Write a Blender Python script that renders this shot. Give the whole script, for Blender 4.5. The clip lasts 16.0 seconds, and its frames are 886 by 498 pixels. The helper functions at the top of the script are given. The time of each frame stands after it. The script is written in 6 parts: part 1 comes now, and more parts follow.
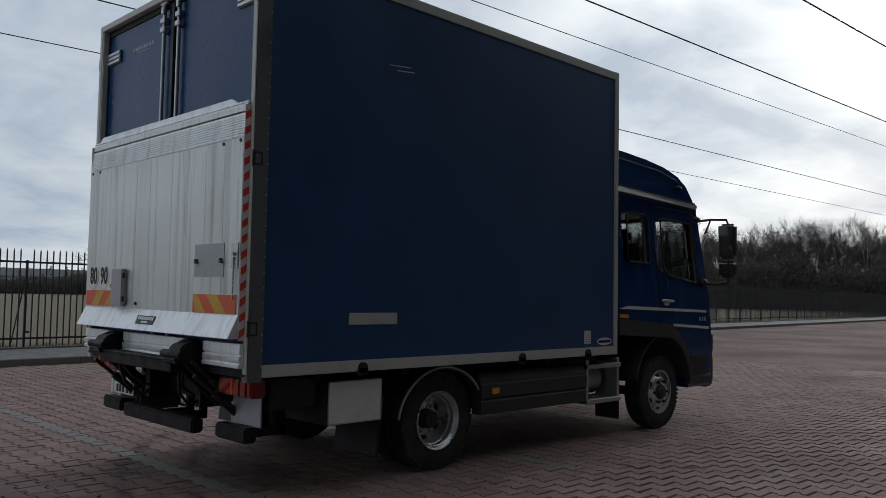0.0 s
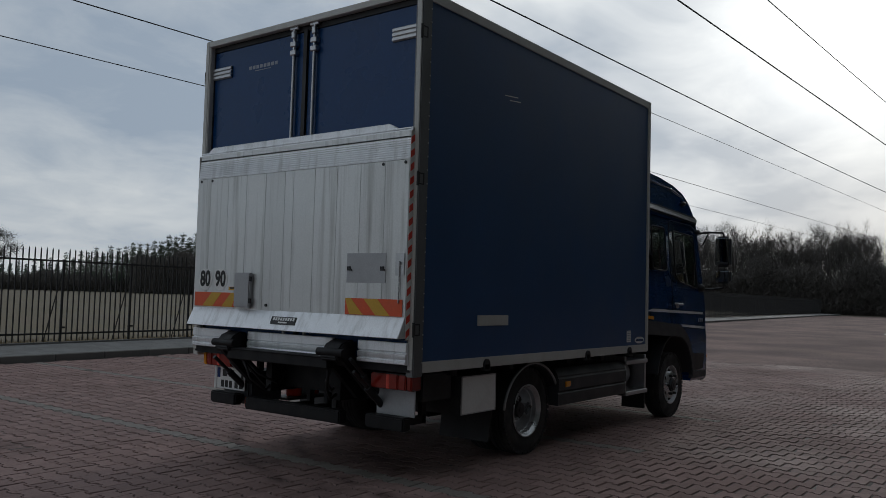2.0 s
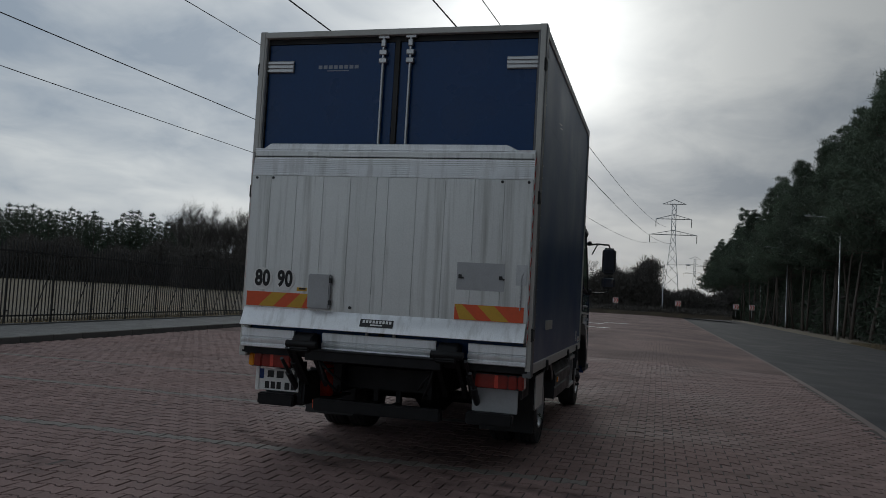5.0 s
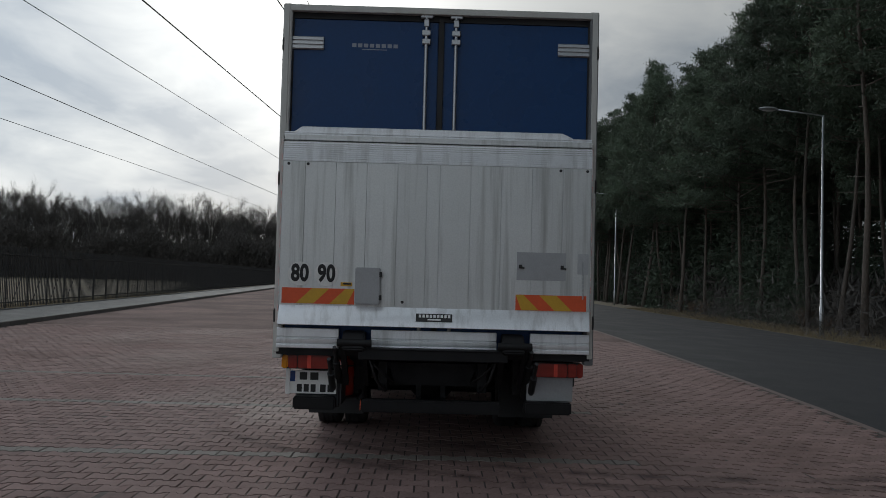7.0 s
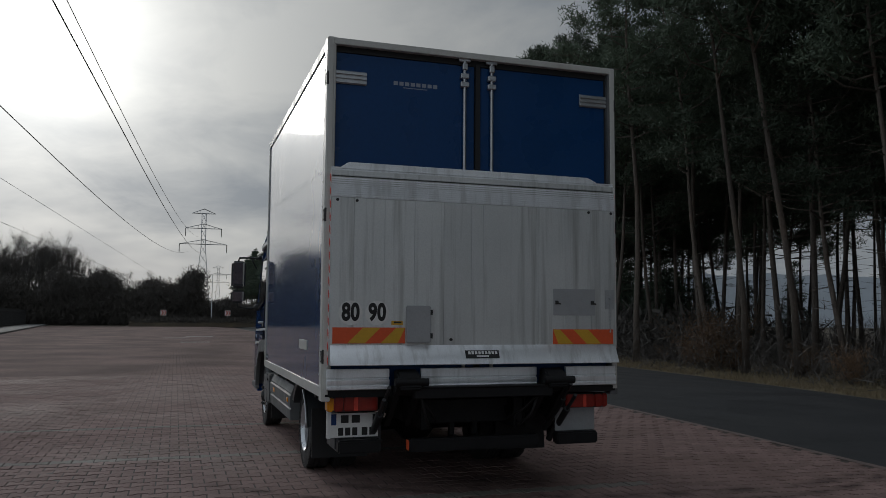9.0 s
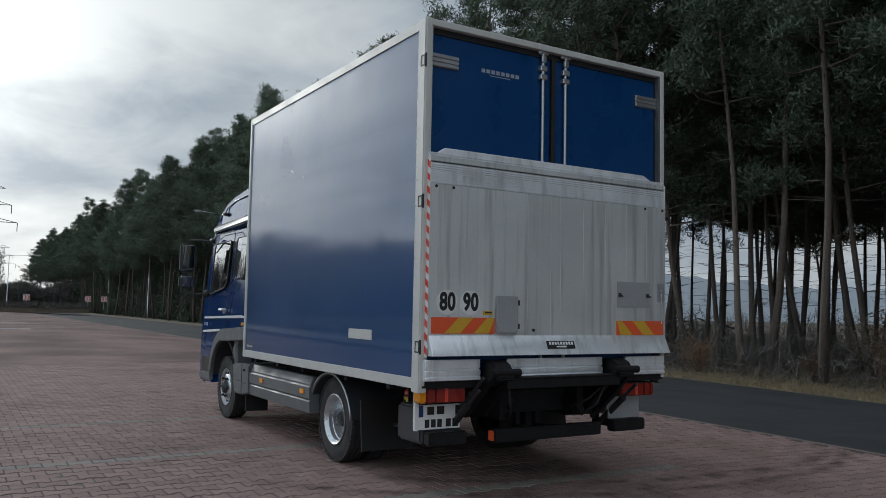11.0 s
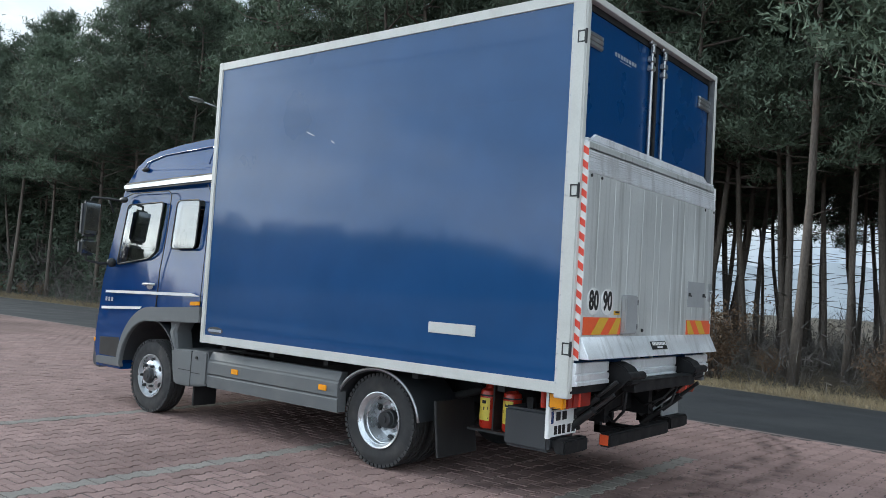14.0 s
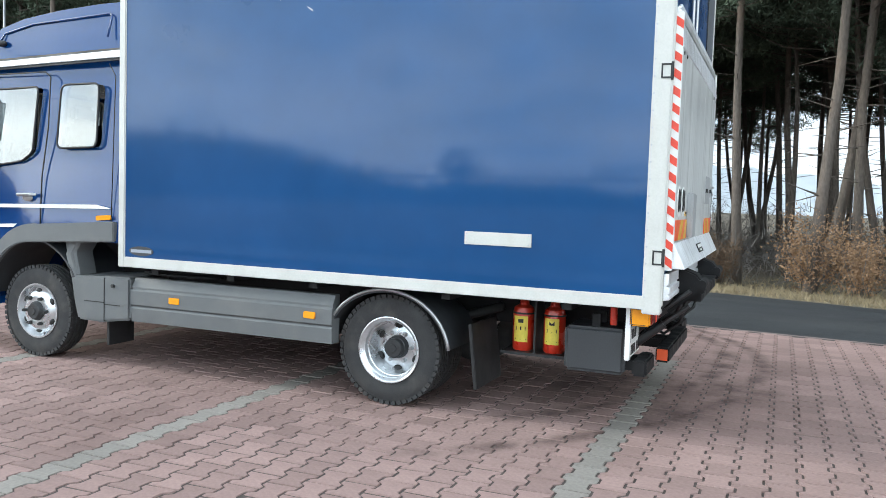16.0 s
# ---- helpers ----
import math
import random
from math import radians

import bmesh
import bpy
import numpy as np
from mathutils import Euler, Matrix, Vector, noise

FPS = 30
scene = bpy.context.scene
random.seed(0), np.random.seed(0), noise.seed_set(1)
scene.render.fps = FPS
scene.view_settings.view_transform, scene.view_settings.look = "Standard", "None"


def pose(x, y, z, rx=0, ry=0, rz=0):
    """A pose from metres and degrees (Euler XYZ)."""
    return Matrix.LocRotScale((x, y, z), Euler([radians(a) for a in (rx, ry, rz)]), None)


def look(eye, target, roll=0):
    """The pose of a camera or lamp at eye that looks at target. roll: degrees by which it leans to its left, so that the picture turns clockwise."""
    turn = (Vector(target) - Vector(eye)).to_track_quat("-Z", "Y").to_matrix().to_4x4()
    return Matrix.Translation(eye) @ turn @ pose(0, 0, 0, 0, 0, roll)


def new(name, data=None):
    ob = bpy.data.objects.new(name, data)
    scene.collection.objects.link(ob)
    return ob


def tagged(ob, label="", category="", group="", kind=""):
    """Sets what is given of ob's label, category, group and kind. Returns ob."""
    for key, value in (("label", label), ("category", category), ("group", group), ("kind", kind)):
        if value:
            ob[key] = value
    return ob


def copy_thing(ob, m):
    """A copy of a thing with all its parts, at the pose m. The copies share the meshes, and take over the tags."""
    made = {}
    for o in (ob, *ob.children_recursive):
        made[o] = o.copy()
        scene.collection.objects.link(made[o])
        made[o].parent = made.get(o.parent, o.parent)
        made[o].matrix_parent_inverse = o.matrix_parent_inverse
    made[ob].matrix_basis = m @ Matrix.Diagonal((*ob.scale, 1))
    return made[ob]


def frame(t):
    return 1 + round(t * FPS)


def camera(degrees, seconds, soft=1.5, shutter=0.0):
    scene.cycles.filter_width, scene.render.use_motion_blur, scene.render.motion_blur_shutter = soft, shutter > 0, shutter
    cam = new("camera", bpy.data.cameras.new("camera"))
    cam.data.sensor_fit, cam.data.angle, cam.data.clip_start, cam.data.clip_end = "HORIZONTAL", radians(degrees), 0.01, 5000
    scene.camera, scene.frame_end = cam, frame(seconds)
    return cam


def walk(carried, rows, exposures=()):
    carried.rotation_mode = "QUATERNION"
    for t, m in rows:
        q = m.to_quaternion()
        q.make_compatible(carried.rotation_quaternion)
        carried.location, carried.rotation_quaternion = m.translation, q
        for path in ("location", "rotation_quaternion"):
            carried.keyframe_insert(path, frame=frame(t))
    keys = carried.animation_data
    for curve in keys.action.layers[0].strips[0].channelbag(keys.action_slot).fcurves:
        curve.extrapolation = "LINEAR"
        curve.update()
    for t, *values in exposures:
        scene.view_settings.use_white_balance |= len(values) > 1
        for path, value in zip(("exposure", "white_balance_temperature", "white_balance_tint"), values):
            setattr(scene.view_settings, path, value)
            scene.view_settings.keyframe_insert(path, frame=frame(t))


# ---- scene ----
cam = camera(57.2, 16.0, soft=0.5)
PATH = [
    (0, (0.163, 0.316, 1.37), (1.568, 1.735, 1.482), 1.1),
    (0.5, (-0.314, 0.5, 1.369), (1.106, 1.904, 1.491), 2.1),
    (1, (-0.748, 0.648, 1.372), (0.679, 2.044, 1.498), 2.1),
    (1.5, (-1.232, 0.869, 1.395), (0.299, 2.151, 1.511), 1.3),
    (2, (-1.568, 1.154, 1.389), (0.025, 2.359, 1.5), 1.6),
    (2.5, (-2.04, 1.444, 1.392), (-0.367, 2.533, 1.516), 2.2),
    (3, (-2.385, 1.779, 1.377), (-0.678, 2.807, 1.538), 1.7),
    (3.5, (-2.769, 2.173, 1.412), (-0.994, 3.084, 1.554), 1.6),
    (3.7, (-2.888, 2.387, 1.416), (-1.086, 3.246, 1.551), 2.0),
    (5.8, (-3.535, 4.679, 1.415), (-1.561, 4.99, 1.51), 2.4),
    (6, (-3.543, 4.895, 1.417), (-1.562, 5.155, 1.506), 2.1),
    (6.5, (-3.554, 5.475, 1.467), (-1.558, 5.585, 1.528), 2.1),
    (7, (-3.492, 6.023, 1.45), (-1.494, 5.995, 1.523), 1.5),
    (7.5, (-3.52, 6.596, 1.482), (-1.53, 6.427, 1.581), 0.4),
    (8, (-3.447, 7.133, 1.466), (-1.472, 6.833, 1.553), 0.6),
    (8.5, (-3.362, 7.728, 1.44), (-1.419, 7.273, 1.58), 0.3),
    (9, (-3.22, 8.288, 1.428), (-1.326, 7.667, 1.597), 0.4),
    (9.2, (-3.107, 8.489, 1.423), (-1.236, 7.802, 1.594), -0.2),
    (11.3, (-2.128, 10.449, 1.411), (-0.452, 9.365, 1.541), 1.7),
    (11.5, (-2.013, 10.623, 1.423), (-0.359, 9.504, 1.539), 2.0),
    (12, (-1.668, 11.034, 1.436), (-0.087, 9.814, 1.54), 2.6),
    (12.5, (-1.229, 11.331, 1.437), (0.275, 10.019, 1.557), 3.2),
    (13, (-0.776, 11.672, 1.434), (0.596, 10.224, 1.579), 3.7),
    (13.5, (-0.318, 11.837, 1.469), (1.005, 10.343, 1.596), 3.2),
    (14, (0.184, 12.06, 1.485), (1.423, 10.492, 1.583), 3.4),
    (14.5, (0.711, 12.169, 1.462), (1.834, 10.517, 1.556), 3.3),
    (15, (1.242, 12.302, 1.48), (2.215, 10.555, 1.524), 3.1),
    (15.5, (1.73, 12.192, 1.456), (2.635, 10.408, 1.42), 2.8),
    (16, (2.239, 12.039, 1.444), (3.007, 10.197, 1.316), 1.9),
]
walk(cam, [(t, look(eye, target, roll)) for t, eye, target, roll in PATH],
     exposures=[(0, -0.6, 6400, 9), (1.5, -0.8, 6350, 9), (3.5, -1.55, 6250, 7.5), (6, -1.0, 6300, 8), (7, -0.85, 6400, 8), (9, -1.22, 6400, 8.5), (11.5, 0.05, 6150, 6), (12.5, 0.42, 6100, 5), (14, 0.82, 6100, 4.5), (14.5, 1.18, 6100, 4.5), (15, 1.43, 6150, 4), (16, 1.54, 6300, 3.5)])
# ---- light ----
SUN_AZ, SUN_EL = radians(8.5), radians(17.7)
sun_way = Vector((math.cos(SUN_EL) * math.cos(SUN_AZ), math.cos(SUN_EL) * math.sin(SUN_AZ), math.sin(SUN_EL)))


def build_world():
    w = bpy.data.worlds.new("sky")
    scene.world = w
    w.use_nodes = True
    nt = w.node_tree
    nt.nodes.clear()
    N = lambda k, **kw: (lambda n: ([setattr(n, a, b) for a, b in kw.items()], n)[1])(nt.nodes.new(k))
    L = nt.links.new
    out, bg = N("ShaderNodeOutputWorld"), N("ShaderNodeBackground")
    sky = N("ShaderNodeTexSky", sky_type="NISHITA", sun_disc=False, sun_elevation=SUN_EL, sun_rotation=radians(90) - SUN_AZ, air_density=1.2, dust_density=2.0)
    tc = N("ShaderNodeTexCoord")
    # cloud deck: the direction is flattened so that banks stretch out towards the horizon
    sep = N("ShaderNodeSeparateXYZ")
    L(tc.outputs["Generated"], sep.inputs[0])
    zz = N("ShaderNodeMath", operation="MAXIMUM")
    L(sep.outputs["Z"], zz.inputs[0]); zz.inputs[1].default_value = 0.0
    za = N("ShaderNodeMath", operation="ADD")
    L(zz.outputs[0], za.inputs[0]); za.inputs[1].default_value = 0.22
    dx, dy = N("ShaderNodeMath", operation="DIVIDE"), N("ShaderNodeMath", operation="DIVIDE")
    L(sep.outputs["X"], dx.inputs[0]); L(za.outputs[0], dx.inputs[1])
    L(sep.outputs["Y"], dy.inputs[0]); L(za.outputs[0], dy.inputs[1])
    comb = N("ShaderNodeCombineXYZ")
    L(dx.outputs[0], comb.inputs[0]); L(dy.outputs[0], comb.inputs[1])
    n1 = N("ShaderNodeTexNoise"); n1.inputs["Scale"].default_value = 0.85; n1.inputs["Detail"].default_value = 6; n1.inputs["Roughness"].default_value = 0.5; n1.inputs["Distortion"].default_value = 0.3
    L(comb.outputs[0], n1.inputs["Vector"])
    r1 = N("ShaderNodeMapRange"); r1.inputs["From Min"].default_value = 0.36; r1.inputs["From Max"].default_value = 0.70
    L(n1.outputs["Fac"], r1.inputs["Value"])
    # ragged edges and small puffs on the banks
    n2 = N("ShaderNodeTexNoise"); n2.inputs["Scale"].default_value = 3.4; n2.inputs["Detail"].default_value = 7; n2.inputs["Roughness"].default_value = 0.58; n2.inputs["Distortion"].default_value = 0.5
    L(comb.outputs[0], n2.inputs["Vector"])
    r2 = N("ShaderNodeMapRange"); r2.inputs["From Min"].default_value = 0.3; r2.inputs["From Max"].default_value = 0.7; r2.inputs["To Min"].default_value = -0.22; r2.inputs["To Max"].default_value = 0.22
    L(n2.outputs["Fac"], r2.inputs["Value"])
    bank = N("ShaderNodeMath", operation="ADD", use_clamp=True); L(r1.outputs[0], bank.inputs[0]); L(r2.outputs[0], bank.inputs[1])
    cloud = N("ShaderNodeMix", data_type="RGBA")
    cloud.inputs["A"].default_value = (*SKY_DARK, 1)
    cloud.inputs["B"].default_value = (*SKY_PALE, 1)
    L(bank.outputs[0], cloud.inputs["Factor"])
    # the veiled sun brightens the cloud round it
    dot = N("ShaderNodeVectorMath", operation="DOT_PRODUCT")
    nrm = N("ShaderNodeVectorMath", operation="NORMALIZE")
    L(tc.outputs["Generated"], nrm.inputs[0]); L(nrm.outputs[0], dot.inputs[0])
    dot.inputs[1].default_value = sun_way
    ang = N("ShaderNodeMath", operation="ARCCOSINE")
    L(dot.outputs["Value"], ang.inputs[0])

    def lobe(width, gain):
        d = N("ShaderNodeMath", operation="DIVIDE"); L(ang.outputs[0], d.inputs[0]); d.inputs[1].default_value = radians(width)
        p = N("ShaderNodeMath", operation="POWER"); L(d.outputs[0], p.inputs[0]); p.inputs[1].default_value = 1.6
        m = N("ShaderNodeMath", operation="MULTIPLY"); L(p.outputs[0], m.inputs[0]); m.inputs[1].default_value = -1
        e = N("ShaderNodeMath", operation="EXPONENT"); L(m.outputs[0], e.inputs[0])
        g = N("ShaderNodeMath", operation="MULTIPLY"); L(e.outputs[0], g.inputs[0]); g.inputs[1].default_value = gain
        return g
    a, b = lobe(5.5, GLOW_IN), lobe(31, GLOW_OUT)
    # banks of cloud break the wide glow
    br = N("ShaderNodeMapRange"); br.inputs["To Min"].default_value = 0.40; br.inputs["To Max"].default_value = 1.25
    L(bank.outputs[0], br.inputs["Value"])
    bb = N("ShaderNodeMath", operation="MULTIPLY"); L(b.outputs[0], bb.inputs[0]); L(br.outputs[0], bb.inputs[1])
    glow = N("ShaderNodeMath", operation="ADD"); L(a.outputs[0], glow.inputs[0]); L(bb.outputs[0], glow.inputs[1])
    gv = N("ShaderNodeVectorMath", operation="SCALE"); gv.inputs[0].default_value = (1.0, 0.985, 0.94); L(glow.outputs[0], gv.inputs["Scale"])
    skys = N("ShaderNodeVectorMath", operation="SCALE"); L(sky.outputs[0], skys.inputs[0]); skys.inputs["Scale"].default_value = 0.05
    s1 = N("ShaderNodeVectorMath", operation="ADD"); L(cloud.outputs["Result"], s1.inputs[0]); L(gv.outputs[0], s1.inputs[1])
    s2 = N("ShaderNodeVectorMath", operation="ADD"); L(s1.outputs[0], s2.inputs[0]); L(skys.outputs[0], s2.inputs[1])
    # the deck thickens towards the wood and thins over the open field
    side_ = N("ShaderNodeSeparateXYZ"); L(nrm.outputs[0], side_.inputs[0])
    thin = N("ShaderNodeMapRange", interpolation_type="SMOOTHSTEP"); L(side_.outputs["Y"], thin.inputs["Value"])
    for k, q in (("From Min", -0.32), ("From Max", 0.35), ("To Min", 0.62), ("To Max", 1.24)):
        thin.inputs[k].default_value = q
    s3 = N("ShaderNodeVectorMath", operation="SCALE"); L(s2.outputs[0], s3.inputs[0]); L(thin.outputs[0], s3.inputs["Scale"])
    L(s3.outputs[0], bg.inputs["Color"])
    bg.inputs["Strength"].default_value = SKY_STRENGTH
    L(bg.outputs[0], out.inputs["Surface"])


SKY_DARK, SKY_PALE, GLOW_IN, GLOW_OUT, SKY_STRENGTH = (4.4, 5.3, 6.5), (8.9, 9.2, 9.35), 22.0, 6.2, 0.1
build_world()
sun = bpy.data.lights.new("sun", "SUN")
sun.energy, sun.angle, sun.color = 1.0, radians(10), (1.0, 0.96, 0.90)
new("sun", sun).matrix_world = look(sun_way * 100, (0, 0, 0))

# ---- materials ----
MATS = {}


def mat(name, base, rough=0.5, metal=0.0, var=0.15, scale=3.0, fine=60.0, bump=0.0, coat=0.0, stain=None, spec=0.5, isl=0.0, coat_rough=0.04, rand=0.0, stretch=(1, 1, 1)):
    """A painted, worn or grained surface: two noises vary its colour, one its roughness, and a fine one its relief."""
    if name in MATS:
        return MATS[name]
    m = bpy.data.materials.new(name)
    m.use_nodes = True
    nt = m.node_tree
    b = nt.nodes["Principled BSDF"]
    L = nt.links.new
    tc = nt.nodes.new("ShaderNodeTexCoord")
    mp = nt.nodes.new("ShaderNodeMapping")
    mp.inputs["Scale"].default_value = stretch
    L(tc.outputs["Object"], mp.inputs["Vector"])
    n1, n2 = nt.nodes.new("ShaderNodeTexNoise"), nt.nodes.new("ShaderNodeTexNoise")
    n1.inputs["Scale"].default_value, n1.inputs["Detail"].default_value = scale, 6
    n2.inputs["Scale"].default_value, n2.inputs["Detail"].default_value = fine, 3
    L(mp.outputs[0], n1.inputs["Vector"]); L(mp.outputs[0], n2.inputs["Vector"])
    add = nt.nodes.new("ShaderNodeMath"); add.operation = "ADD"
    L(n1.outputs["Fac"], add.inputs[0]); L(n2.outputs["Fac"], add.inputs[1])
    val = nt.nodes.new("ShaderNodeMapRange")
    val.inputs["From Min"].default_value, val.inputs["From Max"].default_value = 0.6, 1.4
    val.inputs["To Min"].default_value, val.inputs["To Max"].default_value = 1 - var, 1 + var
    L(add.outputs[0], val.inputs["Value"])
    last = val.outputs[0]
    if isl or rand:
        if rand:
            src = nt.nodes.new("ShaderNodeObjectInfo").outputs["Random"]
        else:
            src = nt.nodes.new("ShaderNodeNewGeometry").outputs["Random Per Island"]
        r = nt.nodes.new("ShaderNodeMapRange")
        r.inputs["To Min"].default_value, r.inputs["To Max"].default_value = 1 - max(isl, rand), 1 + max(isl, rand)
        L(src, r.inputs["Value"])
        mu = nt.nodes.new("ShaderNodeMath"); mu.operation = "MULTIPLY"
        L(last, mu.inputs[0]); L(r.outputs[0], mu.inputs[1])
        last = mu.outputs[0]
    col = nt.nodes.new("ShaderNodeVectorMath"); col.operation = "SCALE"
    col.inputs[0].default_value = base
    L(last, col.inputs["Scale"])
    cout = col.outputs[0]
    if stain:
        n3 = nt.nodes.new("ShaderNodeTexNoise")
        n3.inputs["Scale"].default_value, n3.inputs["Detail"].default_value, n3.inputs["Roughness"].default_value = stain[1], 8, 0.6
        mp3 = nt.nodes.new("ShaderNodeMapping"); mp3.inputs["Scale"].default_value = stain[3] if len(stain) > 3 else (1, 1, 1)
        L(tc.outputs["Object"], mp3.inputs["Vector"]); L(mp3.outputs[0], n3.inputs["Vector"])
        mr = nt.nodes.new("ShaderNodeMapRange")
        mr.inputs["From Min"].default_value, mr.inputs["From Max"].default_value, mr.inputs["To Max"].default_value = 0.5, 0.75, stain[2]
        L(n3.outputs["Fac"], mr.inputs["Value"])
        mx = nt.nodes.new("ShaderNodeMix"); mx.data_type = "RGBA"
        mx.inputs["B"].default_value = (*stain[0], 1)
        L(mr.outputs[0], mx.inputs["Factor"]); L(cout, mx.inputs["A"])
        cout = mx.outputs["Result"]
    L(cout, b.inputs["Base Color"])
    rr = nt.nodes.new("ShaderNodeMapRange")
    rr.inputs["From Min"].default_value, rr.inputs["From Max"].default_value = 0.3, 0.7
    rr.inputs["To Min"].default_value, rr.inputs["To Max"].default_value = max(0.0, rough - 0.25 * rough), min(1, rough + 0.25 * rough)
    L(n1.outputs["Fac"], rr.inputs["Value"]); L(rr.outputs[0], b.inputs["Roughness"])
    b.inputs["Metallic"].default_value = metal
    b.inputs["Specular IOR Level"].default_value = spec
    b.inputs["Coat Weight"].default_value = coat
    b.inputs["Coat Roughness"].default_value = coat_rough
    if bump:
        bp = nt.nodes.new("ShaderNodeBump")
        bp.inputs["Strength"].default_value, bp.inputs["Distance"].default_value = 1.0, bump
        L(n2.outputs["Fac"], bp.inputs["Height"]); L(bp.outputs[0], b.inputs["Normal"])
    MATS[name] = m
    return m


def glass(name, tint=(0.48, 0.52, 0.52), rough=0.0):
    if name in MATS:
        return MATS[name]
    m = bpy.data.materials.new(name)
    m.use_nodes = True
    b = m.node_tree.nodes["Principled BSDF"]
    b.inputs["Base Color"].default_value = (*tint, 1)
    b.inputs["Transmission Weight"].default_value = 1.0
    b.inputs["Roughness"].default_value, b.inputs["IOR"].default_value = rough, 1.95
    b.inputs["Coat Weight"].default_value, b.inputs["Coat Roughness"].default_value, b.inputs["Coat IOR"].default_value = 1.0, 0.01, 1.6
    MATS[name] = m
    return m


# ---- building helpers ----
def bx(bm, x0, x1, y0, y1, z0, z1, m=None):
    c = ((x0 + x1) / 2, (y0 + y1) / 2, (z0 + z1) / 2)
    s = Matrix.Translation(c) @ Matrix.Diagonal((abs(x1 - x0), abs(y1 - y0), abs(z1 - z0), 1))
    return bmesh.ops.create_cube(bm, size=1, matrix=(m @ s) if m else s)["verts"]


def rod(bm, p, q, r, r2=None, n=12, caps=True):
    p, q = Vector(p), Vector(q)
    d = q - p
    m = Matrix.Translation((p + q) / 2) @ d.to_track_quat("Z", "Y").to_matrix().to_4x4()
    return bmesh.ops.create_cone(bm, cap_ends=caps, segments=n, radius1=r, radius2=r if r2 is None else r2, depth=d.length, matrix=m)["verts"]


def pipe(bm, pts, r, n=8):
    """A round bar along points, with radius r or one radius a point."""
    rs = r if isinstance(r, (list, tuple)) else [r] * len(pts)
    pts = [Vector(p) for p in pts]
    rings, side = [], None
    for i, p in enumerate(pts):
        d = (pts[min(i + 1, len(pts) - 1)] - pts[max(i - 1, 0)]).normalized()
        if side is None:
            side = d.orthogonal().normalized()
        side = (side - d * side.dot(d)).normalized()
        up = d.cross(side)
        rings.append([bm.verts.new(p + (side * math.cos(a) + up * math.sin(a)) * rs[i]) for a in [2 * math.pi * k / n for k in range(n)]])
    for a, b in zip(rings, rings[1:]):
        for k in range(n):
            bm.faces.new((a[k], a[(k + 1) % n], b[(k + 1) % n], b[k]))
    bm.faces.new(rings[0][::-1]); bm.faces.new(rings[-1])


def plate(bm, pts, axis, a, b):
    """The outline pts (two coordinates each) drawn out along an axis from a to b."""
    def at(p, v):
        return {"x": (v, p[0], p[1]), "y": (p[0], v, p[1]), "z": (p[0], p[1], v)}[axis]
    va, vb = [bm.verts.new(at(p, a)) for p in pts], [bm.verts.new(at(p, b)) for p in pts]
    fs = [bm.faces.new(va), bm.faces.new(vb)]
    for i in range(len(pts)):
        j = (i + 1) % len(pts)
        fs.append(bm.faces.new((va[i], va[j], vb[j], vb[i])))
    bmesh.ops.recalc_face_normals(bm, faces=fs)


def lathe(bm, prof, centre, axis, n=40):
    """Turns the outline (along the axis, radius) round an axis, "y" or "z", through centre."""
    rings = []
    for u, r in prof:
        ring = []
        for k in range(n):
            a = 2 * math.pi * k / n
            v = (r * math.cos(a), u, r * math.sin(a)) if axis == "y" else (r * math.cos(a), r * math.sin(a), u)
            ring.append(bm.verts.new(Vector(centre) + Vector(v)))
        rings.append(ring)
    fs = []
    for a, b in zip(rings, rings[1:]):
        for k in range(n):
            fs.append(bm.faces.new((a[k], a[(k + 1) % n], b[(k + 1) % n], b[k])))
    bmesh.ops.recalc_face_normals(bm, faces=fs)


def soften(bm, w, seg=2, lim=30):
    es = [e for e in bm.edges if len(e.link_faces) == 2 and e.calc_face_angle(0) > radians(lim)]
    bmesh.ops.bevel(bm, geom=es, offset=w, segments=seg, affect="EDGES", clamp_overlap=True)


def part(name, bm, material, parent=None, label="", smooth=35):
    me = bpy.data.meshes.new(name)
    if smooth:
        for f in bm.faces:
            f.smooth = True
        for e in bm.edges:
            e.smooth = len(e.link_faces) == 2 and e.calc_face_angle(9) < radians(smooth)
    bm.to_mesh(me)
    bm.free()
    me.materials.append(material)
    ob = new(name, me)
    if parent:
        attach(ob, parent)
    if label:
        tagged(ob, label)
    return ob


def attach(ob, parent):
    """Hangs ob, built in world places, under a thing or under a part of one."""
    ob.parent = parent
    if parent.parent is None:
        ob.matrix_parent_inverse = parent.matrix_basis.inverted()


